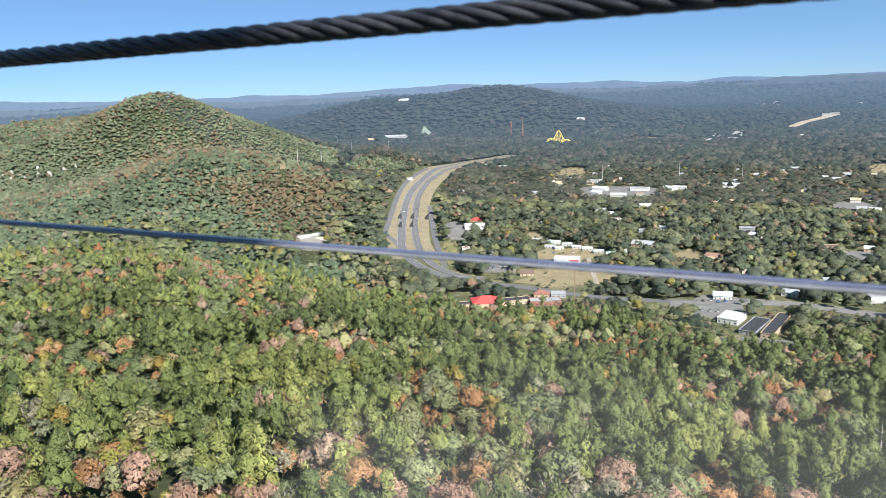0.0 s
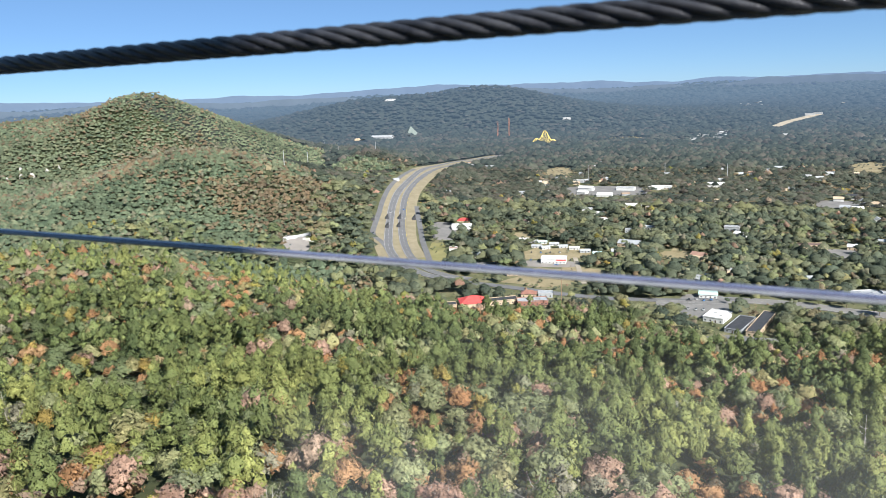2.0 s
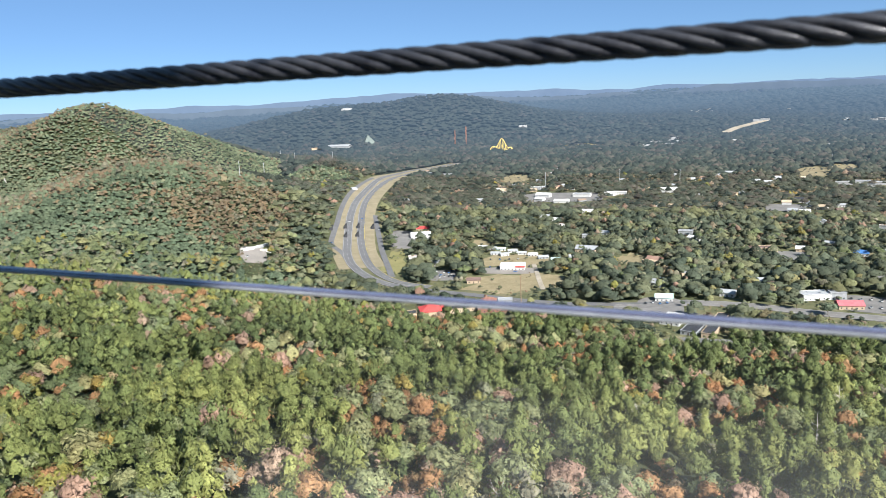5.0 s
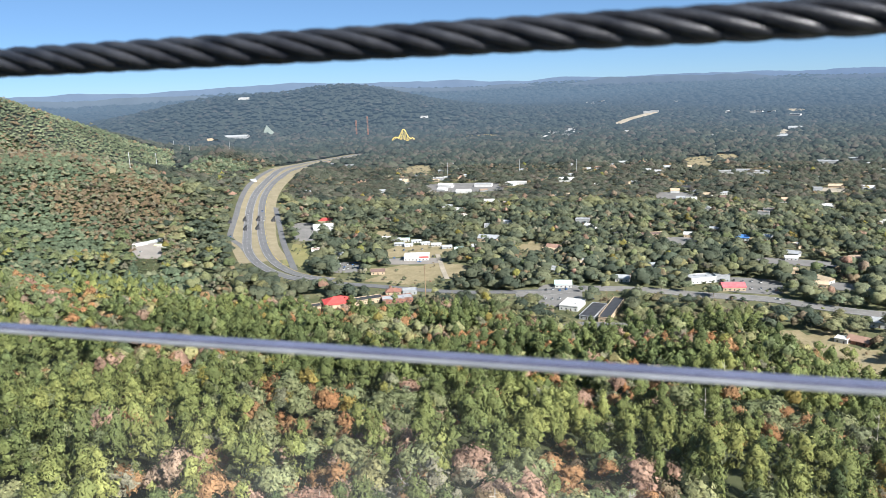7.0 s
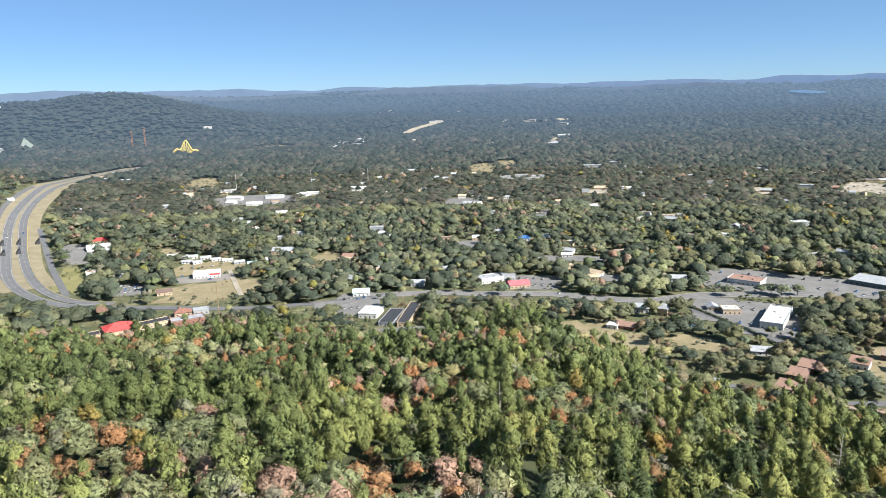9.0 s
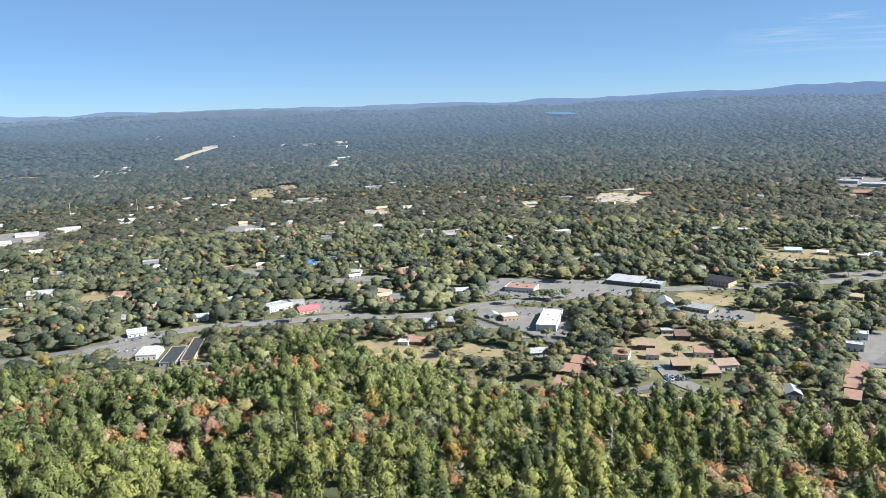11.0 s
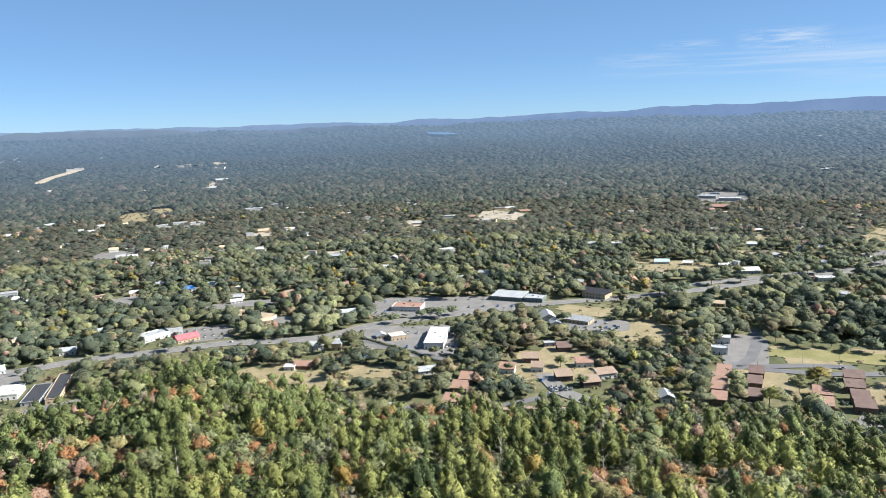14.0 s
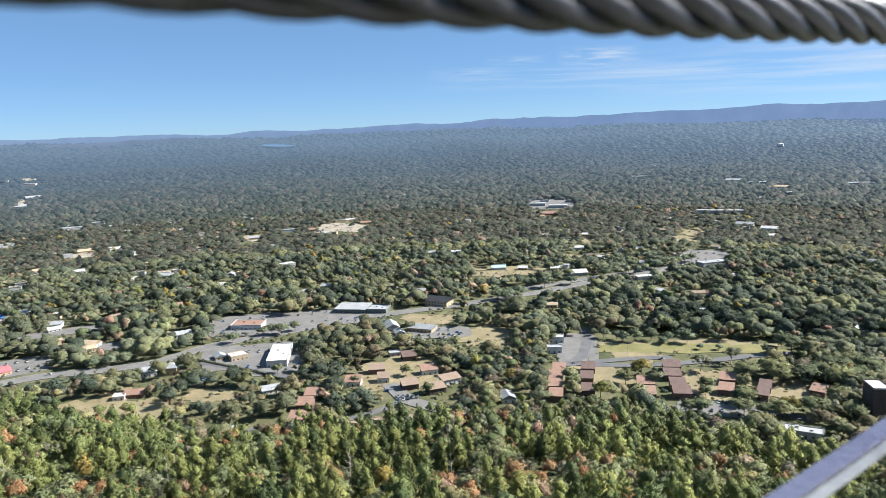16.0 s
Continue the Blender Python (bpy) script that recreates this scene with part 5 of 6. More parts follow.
def woods(seed, r0, r1, step, puffs, per, leaf, core, kinds=None, low=0.0, spread=1.0, az0=-35.5, az1=101):
    """Stands of trees too many to count, one object for each kind."""
    rng = np.random.default_rng(seed)
    x, y = scatter(rng, r0, r1, step, az0, az1)
    k = kinds_at(rng, x, y) if kinds is None else np.full(len(x), kinds, object)
    az, r = np.degrees(np.arctan2(x, y)), np.hypot(x, y)
    in_town = k == "town"
    off, bushy = blocked(x, y, np.where(in_town, 8.5, 19.0) + low, rng)
    x, y, k, bushy = x[~off], y[~off], k[~off], bushy[~off]
    z = land(x, y)
    for kind in sorted(set(k)):
        m = k == kind
        w, h = SIZE[kind]
        made = [crown(rng, FORM[kind], puffs, per, leaf, core) for _ in range(14)]
        protos_, facing_, tris_ = np.array([q[0] for q in made]), np.array([q[2] for q in made]), made[0][1]
        n = int(m.sum())
        pick = rng.integers(0, 14, n)
        a = rng.uniform(0, math.tau, n)
        s = (rng.uniform(0.65, 1.30, n) if kind != "town" else 0.55 + 1.0 * rng.random(n) ** 1.4) * spread
        s = s * (1 - 0.42 * swell(x[m], y[m], 42, 598, 60, 40, -3)) * (1 - 0.6 * swell(x[m], y[m], 222, 508, 26, 30, -24)) * np.where((np.abs(np.degrees(np.arctan2(x[m], y[m])) - 53.2) < 1.0) & (np.hypot(x[m], y[m]) > 3650), 0.6, 1)
        s = np.where(bushy[m], s * 0.30, s)
        t = protos_[pick]
        ca, sa, s2 = np.cos(a)[:, None], np.sin(a)[:, None], s[:, None]
        lift = {"pine": 4.5, "town": 1.2, "mid": 1.0, "far": 0.0, "hill": 0.6, "brown": 0.8}.get(kind, 4.0)
        grow = rng.uniform(0.8, 1.2, n)[:, None] / spread ** 0.5
        out = np.stack([(t[..., 0] * ca - t[..., 1] * sa) * w * s2 + x[m][:, None], (t[..., 0] * sa + t[..., 1] * ca) * w * s2 + y[m][:, None], (t[..., 2] * h + lift) * grow * s2 + z[m][:, None]], -1)
        fc = facing_[pick] / np.array([w, w, h])
        fc = unit(np.stack([fc[..., 0] * ca - fc[..., 1] * sa, fc[..., 0] * sa + fc[..., 1] * ca, fc[..., 2]], -1)).reshape(-1, 3)
        idx = (tris_[None] + (np.arange(n) * t.shape[1])[:, None, None]).reshape(-1, 3)
        per_tree = len(tris_)
        mass = patchy(x[m], y[m], 21, 3.3 + len(kind)) if r0 < 1000 else 0.6 * patchy(x[m], y[m], 48, 3.3) + 0.4 * patchy(x[m], y[m], 17, 1.7)
        # trees round this spot take darker tints, standing in for shade among pines
        tone_shift = 1 - 0.68 * swell(x[m], y[m], 55, 370, 210, 180, 0)
        if kind == "town":
            # town trees are tinted lighter round the apartments
            tone_shift = 0.82 + 0.5 * swell(x[m], y[m], 530, 240, 260, 260, 0)
        tint = np.repeat(np.clip((0.5 * mass + 0.5 * rng.random(n)) * tone_shift, 0, 0.999), per_tree)
        nm = {"pine": "pine_woods", "oak": "oak_woods", "hill": "hill_woods", "town": "town_trees"}.get(kind, "autumn_woods" if kinds is None else ("backdrop" if kind == "far" else "valley_woods"))
        ob = new(nm, tri_mesh(nm, out.reshape(-1, 3), idx, (FINE_LEAF if r0 < 300 else LEAF if r0 < 600 else BROAD_LEAF)[kind], tint, fc))
        # share of painted haze glow for each far tree
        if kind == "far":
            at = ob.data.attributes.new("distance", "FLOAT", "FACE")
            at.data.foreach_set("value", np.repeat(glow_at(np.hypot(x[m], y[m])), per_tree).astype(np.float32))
        what = {"pine": "dense green pine woods on the slopes", "hill": "mixed green woods on the hillside", "brown": "faded brown autumn woods on the hillside", "oak": "green oak woods on the slopes", "rust": "rust-orange autumn trees among the woods", "rose": "faded pink-brown trees among the woods", "gold": "yellowing trees among the woods",
                "grey": "thin grey half-bare trees among the woods", "town": "dull-green trees between the town's houses"}.get(kind, "hazy distant woods over the valley floor")
        tagged(ob, what, "trees" if kind != "far" else "distant woods", kind="stuff" if kind != "far" else "structure")


woods(31, NEAR_R, 330, 7.1, 10, 14, 0.066, "lump")
woods(32, 330, 620, 7.6, 6, 7, 0.085, "lump")
woods(33, 620, 800, 7.9, 5, 4, 0.07, (5, 2), None, 0, 1.0, -9)
woods(42, 800, 1100, 8.2, 4, 3, 0.08, (5, 1), None, 0, 1.08, -9)
woods(39, 620, 1100, 5.3, 3, 2, 0.08, (5, 1), None, 0, 1.0, -35.5, -9)
woods(40, 1100, 1900, 5.0, 2, 0, 0.10, (5, 1), None, 0, 0.95, -35.5, -9)
woods(34, 1100, 1650, 9.8, 3, 1, 0.09, (5, 1), None, 0, 1.15, -9)
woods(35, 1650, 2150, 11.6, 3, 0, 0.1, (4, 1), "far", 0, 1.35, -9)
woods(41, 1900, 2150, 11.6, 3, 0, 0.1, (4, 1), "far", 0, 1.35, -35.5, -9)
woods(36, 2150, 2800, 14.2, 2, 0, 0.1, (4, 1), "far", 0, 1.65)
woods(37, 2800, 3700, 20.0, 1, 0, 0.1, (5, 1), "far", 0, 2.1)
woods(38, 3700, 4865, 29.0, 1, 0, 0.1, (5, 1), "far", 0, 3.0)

# dead bare trees that stand above the crowns


def snag(x, y, high, seed):
    rng = np.random.default_rng(seed)
    root = new("dead_tree")
    root.matrix_world = pose(x, y, height(x, y) - 0.3)
    lean = Vector((rng.normal(0, 0.5), rng.normal(0, 0.5), high))
    part("trunk", bar(bmesh.new(), (0, 0, 0), lean, 0.26, 0.05, 6), PALE_BARK, root)
    for k in range(15):
        f = rng.uniform(0.42, 0.95)
        a, reach = k * 2.4 + rng.normal(0, 0.4), (1.15 - f) * high * 0.26
        p = lean * f
        e = p + Vector((math.cos(a) * reach, math.sin(a) * reach, reach * rng.uniform(0.1, 0.6)))
        bm = bar(bmesh.new(), p, e, 0.085, 0.03, 4)
        bar(bm, p.lerp(e, 0.55), e + Vector((rng.normal(0, 0.5), rng.normal(0, 0.5), 0.9)), 0.04, 0.018, 4)
        part("limb", bm, PALE_BARK, root)
    tagged(root, "bare dead tree with pale broken limbs", "dead tree", "dead trees of the slope")


for k, (x, y, high) in enumerate(((-147, 226, 21), (33, 130, 19), (62, 128, 20), (12, 122, 18), (131, 214, 21), (236, 152, 21), (208, 221, 20), (164, 255, 21), (243, 61, 20), (262, 118, 20), (78, 236, 21), (141, 118, 20))):
    snag(x, y, high, 300 + k)

# pale rock outcrops on the western hill


def outcrop(x, y, wide, high, seed):
    rng = np.random.default_rng(seed)
    bm = bmesh.new()
    bmesh.ops.create_icosphere(bm, subdivisions=2, radius=1.0)
    for v in bm.verts:
        k = 1 + 0.45 * noise.noise(v.co * 1.3 + Vector((seed, 0, 0))) + 0.2 * noise.noise(v.co * 3.1)
        v.co = Vector((v.co.x * wide * k, v.co.y * wide * 0.7 * k, v.co.z * high * k))
    ob = part("rock_outcrop", bm, CONCRETE, None)
    ob.matrix_world = pose(x, y, height(x, y) + high * 0.25, 0, 0, float(rng.uniform(0, 360)))
    tagged(ob, "pale weathered rock outcrop on the wooded hill", "rock", "rock outcrops")


for k, (x, y, w_, h_) in enumerate(((-735, 1205, 3.5, 6), (-722, 1222, 3, 6.5), (-748, 1232, 3.5, 6), (-712, 1246, 3, 7), (-702, 1262, 4, 6.5), (-726, 1272, 3, 6), (-690, 1290, 3.5, 7), (-752, 1212, 3, 6), (-680, 1312, 3, 6.5))):
    outcrop(x, y, w_, h_, 40 + k)

# ---- tower deck, guard and wire rope ----
DECK = EYE - 1.25
deck_turn = pose(0, 0, 0, 0, 0, -27)


def deck_box(name, s0, s1, b0, b1, z0, z1, mat, label, cat):
    bm = box(bmesh.new(), s0, -b1, z0, s1, -b0, z1)
    bmesh.ops.bevel(bm, geom=bm.edges[:], offset=0.01, segments=1, affect="EDGES")
    ob = part(name, bm, mat, None)
    ob.matrix_world = deck_turn
    return tagged(ob, label, cat, kind="structure")


deck_box("floor", -3.2, 3.2, -0.12, 3.0, DECK - 0.25, DECK, CONCRETE, "grey concrete floor of the lookout deck", "floor")
deck_box("wall_back", -3.2, 0.60, 2.4, 2.6, DECK + 0.003, DECK + 2.9, WALL["tan"], "plain painted wall behind the lookout deck", "wall")
# unseen wall, added so that its shadow covers the rope's left part
deck_box("wall_shading_rope", 0.87, 0.97, 0.72, 2.396, DECK + 0.003, DECK + 2.9, WALL["tan"], "unseen plain wall added to shade the left of the rope", "wall")
deck_box("wall_tower", -3.0, 3.0, 0.1, 2.9, height(0, -1.5) - 2, DECK - 0.253, CONCRETE, "concrete shaft of the lookout tower", "tower")


def acrylic_material():
    """Clear sheet with a pale reflection painted over part of it as a film."""
    m, t, b = material("reflection_painted_acrylic", 0.08, 0, 0.5)
    b.inputs["Base Color"].default_value = (0.80, 0.83, 0.84, 1)
    b.inputs["Roughness"].default_value = 0.5
    clearb = t.nodes.new("ShaderNodeBsdfTransparent")
    clearb.inputs["Color"].default_value = (0.985, 0.99, 0.99, 1)
    tc = t.nodes.new("ShaderNodeTexCoord")
    sep = t.nodes.new("ShaderNodeSeparateXYZ")
    t.links.new(tc.outputs["Object"], sep.inputs[0])

    def soft(v, a, c):
        n = t.nodes.new("ShaderNodeMapRange")
        n.interpolation_type = "SMOOTHSTEP"
        n.inputs["From Min"].default_value, n.inputs["From Max"].default_value = a, c
        t.links.new(v, n.inputs["Value"])
        return n.outputs[0]

    edge = mathn(t, "ADD", sep.outputs["X"], mathn(t, "MULTIPLY", noise_at(t, 9.0, 3, 0.6, tc.outputs["Object"]), 0.05))
    top = mathn(t, "ADD", sep.outputs["Z"], mathn(t, "MULTIPLY", noise_at(t, 7.0, 4, 0.6, tc.outputs["Object"]), 0.06))
    far_end = mathn(t, "SUBTRACT", 1.0, soft(edge, 0.085, 0.105))
    side = mathn(t, "MULTIPLY", soft(edge, -0.19, -0.07), far_end)
    foot_side = mathn(t, "MULTIPLY", soft(edge, -0.33, -0.20), far_end)
    low = mathn(t, "SUBTRACT", 1.0, soft(top, EYE - 0.125, EYE - 0.075))
    lowest = mathn(t, "SUBTRACT", 1.0, soft(top, EYE - 0.175, EYE - 0.125))
    reflection_mask = mathn(t, "MAXIMUM", mathn(t, "MULTIPLY", side, low), mathn(t, "MULTIPLY", foot_side, lowest))
    wisps = ramp(t, [(0.3, (0.35,) * 3), (0.75, (1.0,) * 3)], noise_at(t, 14.0, 5, 0.6, tc.outputs["Object"]))
    f = mathn(t, "MULTIPLY", mathn(t, "MULTIPLY", reflection_mask, wisps), 0.074)
    mx = t.nodes.new("ShaderNodeMixShader")
    t.links.new(mathn(t, "ADD", f, 0.004), mx.inputs[0])
    t.links.new(clearb.outputs[0], mx.inputs[1])
    t.links.new(b.outputs[0], mx.inputs[2])
    t.links.new(mx.outputs[0], t.nodes["Material Output"].inputs["Surface"])
    return m


guard = new("guard_panel")
guard.matrix_world = deck_turn
tagged(guard, "clear acrylic guard panel with painted pale reflection and blue polished edge", "guard panel")
EDGE = EYE - 0.086
bm = bmesh.new()
v = [bm.verts.new(p) for p in ((-1.5, 0.0, DECK + 0.004), (1.5, 0.0, DECK + 0.004), (1.5, 0.0, EDGE - 0.0015), (-1.5, 0.0, EDGE - 0.0015))]
bm.faces.new(v)
bmesh.ops.solidify(bm, geom=bm.faces[:], thickness=0.002)
sheet = part("sheet", bm, acrylic_material(), guard)
sheet.visible_shadow = False
VIOLET = surface("blue_polished_edge", (0.066, 0.070, 0.118), (0.120, 0.126, 0.190), 28.0, 320.0, 0.3, 0.5, 0, 0.2)
PALE_EDGE = surface("pale_sawn_edge", (0.12, 0.13, 0.145), (0.25, 0.26, 0.28), 14.0, 90.0, 0.4, 0.5, 0, 0.1)
for nm, y0, y1, mt, z1 in (("outer_edge", -0.0010, 0.0055, VIOLET, EDGE), ("inner_edge", -0.0045, -0.0012, PALE_EDGE, EDGE - 0.0006)):
    bm = box(bmesh.new(), -1.5, y0, z1 - 0.0012, 1.5, y1, z1)
    bmesh.ops.bevel(bm, geom=bm.edges[:], offset=0.0004, segments=2, affect="EDGES")
    part(nm, bm, mt, guard)


def rope_material():
    m, t, b = material("greased_wire_rope", 0.36, 0.35, 0.6)
    tc = t.nodes.new("ShaderNodeTexCoord")
    f = noise_at(t, 90.0, 4, 0.6, tc.outputs["Object"])
    t.links.new(ramp(t, [(0.3, (0.016, 0.017, 0.023)), (0.7, (0.058, 0.060, 0.070))], f), b.inputs["Base Color"])
    bumped(t, b, noise_at(t, 700.0, 3, 0.6, tc.outputs["Object"]), 0.3, 0.0006)
    return m


ROPE_MAT = rope_material()
rope = new("wire_rope")
rope.matrix_world = deck_turn @ pose(0, 0, EYE + 0.030)
tagged(rope, "dark twisted steel wire rope stretched above the guard panel", "wire rope")


def sag(s):
    return 0.055 * max(0.0, s - 0.1) ** 2


def tube(path, radius, sides=8):
    bm = bmesh.new()
    last = None
    for k, p in enumerate(path):
        d = (path[min(k + 1, len(path) - 1)] - path[max(k - 1, 0)]).normalized()
        u = d.cross(Vector((0, 0, 1))).normalized()
        w = u.cross(d)
        ring = [bm.verts.new(p + (u * math.cos(q * math.tau / sides) + w * math.sin(q * math.tau / sides)) * radius) for q in range(sides)]
        if last:
            for q in range(sides):
                bm.faces.new((last[q], last[(q + 1) % sides], ring[(q + 1) % sides], ring[q])).smooth = True
        last = ring
    return bm


LAY = 0.088
for n in range(6):
    pts = []
    for k in range(int(2.9 / LAY * 18)):
        s = -1.45 + k * LAY / 18
        a = s / LAY * math.tau + n * math.tau / 6
        pts.append(Vector((s, math.cos(a) * 0.0040, math.sin(a) * 0.0040 + sag(s))))
    part("strand", tube(pts, 0.00216, 10), ROPE_MAT, rope)
part("core", tube([Vector((s * 0.1 - 1.45, 0, sag(s * 0.1 - 1.45))) for s in range(30)], 0.0024, 6), ROPE_MAT, rope)
for s in (-1.48, 1.48):
    post = new("post")
    post.matrix_world = deck_turn @ pose(s, 0, DECK)
    part("shaft", box(bmesh.new(), -0.02, -0.02, 0.0, 0.02, 0.02, 1.35), STEEL, post)
    part("cap", box(bmesh.new(), -0.026, -0.026, 1.352, 0.026, 0.026, 1.37), STEEL, post)
    tagged(post, "square galvanised steel post of the deck guard", "post", "guard posts")

# ---- roller coaster ----
coaster = new("roller_coaster")
coaster.matrix_world = pose(332, 2375, height(332, 2375), 0, 0, -8)
tagged(coaster, "yellow steel roller coaster with a tall lattice hill above trees", "roller coaster")


def ride_height(u):
    return 8 + 36 * math.exp(-((u - 4) / 14) ** 2) + 12 * math.exp(-((u + 24) / 9) ** 2) + 7 * math.exp(-((u - 32) / 7) ** 2)


bm = bmesh.new()
for row in (-4, 4):
    for k in range(36):
        a, b = -42 + k * 2.4, -42 + (k + 1) * 2.4
        bar(bm, (a, row, ride_height(a)), (b, row, ride_height(b)), 1.0, 1.0, 5)
part("track", bm, COASTER_YELLOW, coaster)
for k in range(19):
    a = -42 + k * 4.8
    bm = bmesh.new()
    for row in (-4, 4):
        bar(bm, (a, row, 0), (a, row, ride_height(a)), 0.55, 0.55, 4)
    bar(bm, (a, -4, ride_height(a) * 0.5), (a, 4, ride_height(a) * 0.5), 0.3, 0.3, 4)
    if k < 18:
        b = a + 4.8
        bar(bm, (a, -4, 0), (b, -4, ride_height(b)), 0.42, 0.42, 4)
        bar(bm, (a, -4, min(ride_height(a), ride_height(b)) * 0.5), (b, -4, min(ride_height(a), ride_height(b)) * 0.5), 0.42, 0.42, 4)
    part("support", bm, COASTER_YELLOW, coaster)
for x, y, h in ((203, 2604, 62), (242, 2595, 74)):
    t = new("ride_tower")
    t.matrix_world = pose(x, y, height(x, y))
    bm = bmesh.new()
    for a, b in ((-1.6, -1.6), (1.6, -1.6), (1.6, 1.6), (-1.6, 1.6)):
        bar(bm, (a, b, 0), (a, b, h), 0.55, 0.55, 4)
    for k in range(int(h / 6)):
        bar(bm, (-1.6, -1.6, k * 6), (1.6, -1.6, k * 6 + 6), 0.3, 0.3, 4)
    part("mast", bm, ROOF["brick"], t)
    tagged(t, "slim red-brown lattice ride tower above the trees", "ride tower", "ride towers")
pyramid = new("pavilion")
pyramid.matrix_world = pose(-107, 2742, height(-107, 2742), 0, 0, 20)
bm = bmesh.new()
base = [bm.verts.new(p) for p in ((-26, -26, 0), (26, -26, 0), (26, 26, 0), (-26, 26, 0))]
tip = bm.verts.new((0, 0, 34))
for k in range(4):
    bm.faces.new((base[k], base[(k + 1) % 4], tip))
part("roof", bm, ROOF["greygreen"], pyramid)
tagged(pyramid, "grey pyramid-shaped pavilion roof among the woods", "pavilion")

# ---- poles ----


def pole(x, y, h, r, mat, label, arms=True):
    p = new("utility_pole")
    p.matrix_world = pose(x, y, height(x, y) - 0.3, 0, 0, -20)
    part("shaft", bar(bmesh.new(), (0, 0, 0), (0, 0, h), r, r * 0.6, 6), mat, p)
    if arms:
        part("crossarm", box(bmesh.new(), -1.3, -0.08, h - 1.2, 1.3, 0.08, h - 1.0), mat, p)
        part("crossarm", box(bmesh.new(), -1.0, -0.08, h - 2.4, 1.0, 0.08, h - 2.2), mat, p)
    tagged(p, label, "pole", "poles of the town")


pole(98, 604, 38, 0.48, WOOD_POLE, "very tall brown pole with floodlights beside the field")
for x, y in ((290, 1445), (436, 1431), (537, 1377)):
    pole(x, y, 34, 0.55, STEEL, "tall grey steel power pole above the trees")
for x, y in ((353, 285), (470, 139), (615, 128), (250, 570), (542, 126), (350, 263)):
    pole(x, y, 11, 0.17, WOOD_POLE, "timber utility pole with crossarms by a street")
for x, y in ((-238, 1117), (-213, 1179), (-254, 1836), (-160, 1819), (-327, 2084), (-432, 2263)):
    pole(x, y, 30, 0.5, STEEL, "grey steel power pole on the wooded hillside")


LAMPS = ((589, 118), (585, 104), (589, 80), (601, 56), (640, 140), (585, 155), (13, 826), (31, 800), (60, 770))


def street_lamp(x, y, turn):
    p = new("street_lamp")
    p.matrix_world = pose(x, y, height(x, y) - 0.2, 0, 0, turn)
    part("shaft", bar(bmesh.new(), (0, 0, 0), (0, 0, 9.0), 0.11, 0.07, 6), STEEL, p)
    part("arm", bar(bmesh.new(), (0, 0, 8.9), (1.6, 0, 9.3), 0.05, 0.04, 5), STEEL, p)
    part("head", box(bmesh.new(), 1.4, -0.16, 9.22, 2.1, 0.16, 9.38), STEEL, p)
    tagged(p, "slim grey steel street lamp beside a town road", "street lamp", "street lamps of the town")


for k, (x, y) in enumerate(LAMPS):
    street_lamp(x, y, 40 * k)

# ---- cars ----


def car(tone, label):
    c = new("car")
    bm = box(bmesh.new(), -0.9, -2.2, 0.35, 0.9, 2.2, 0.95)
    bmesh.ops.bevel(bm, geom=bm.edges[:], offset=0.12, segments=2, affect="EDGES")
    part("body", bm, ROOF[tone], c)
    bm = box(bmesh.new(), -0.8, -1.3, 0.93, 0.8, 1.0, 1.45)
    for v_ in bm.verts:
        if v_.co.z > 1.2:
            v_.co.x *= 0.82
            v_.co.y *= 0.72
    part("cabin", bm, GLASS_DARK, c)
    for sx_ in (-0.85, 0.85):
        for sy_ in (-1.4, 1.4):
            wheel = part("wheel", bar(bmesh.new(), (sx_ - 0.1, sy_, 0.33), (sx_ + 0.1, sy_, 0.33), 0.33, 0.33, 10), TYRE, c)
            part("rim", bar(bmesh.new(), (sx_ - 0.11, sy_, 0.33), (sx_ + 0.11, sy_, 0.33), 0.2, 0.2, 8), STEEL, wheel)
    return tagged(c, label, "car", "parked cars")


car_kinds = [car("white", "parked white car on asphalt"), car("grey", "parked silver-grey car on asphalt"), car("dark", "parked black car on asphalt"), car("white", "parked white car on asphalt"), car("blue", "parked blue car on asphalt")]


def park(pts, lift=0.55):
    for k, (x, y) in enumerate(pts):
        copy_thing(car_kinds[(k * 7 + int(x)) % 5], pose(x, y, height(x, y) + lift, 0, 0, (k * 37 + int(y)) % 180))


park([(278, 594), (286, 595), (293, 594), (294, 577), (297, 564), (242, 582), (388, 532), (417, 456), (460, 436), (481, 355), (497, 360), (513, 369)], 0.4)
park([(525, 383), (622, 382), (607, 383), (448, 252), (453, 250), (431, 234), (586, 268), (594, 263), (585, 77), (603, 259), (438, 410), (422, 401)], 0.4)
park([(25, 786), (28, 772), (34, 785), (38, 769), (44, 781), (48, 768), (52, 784), (251, 698), (258, 704), (258, 692), (119, 767), (538, 939)], 0.4)
park([(-75, 1039), (-58, 1066), (-54, 1011), (-92, 924), (-32, 1008), (-184, 816), (-179, 835)], 0.56)
park([(503, 31), (503, 28), (503, 24), (506, 21), (1033, 102), (1022, 92), (1055, 101), (605, 263), (669, -44)], 0.4)
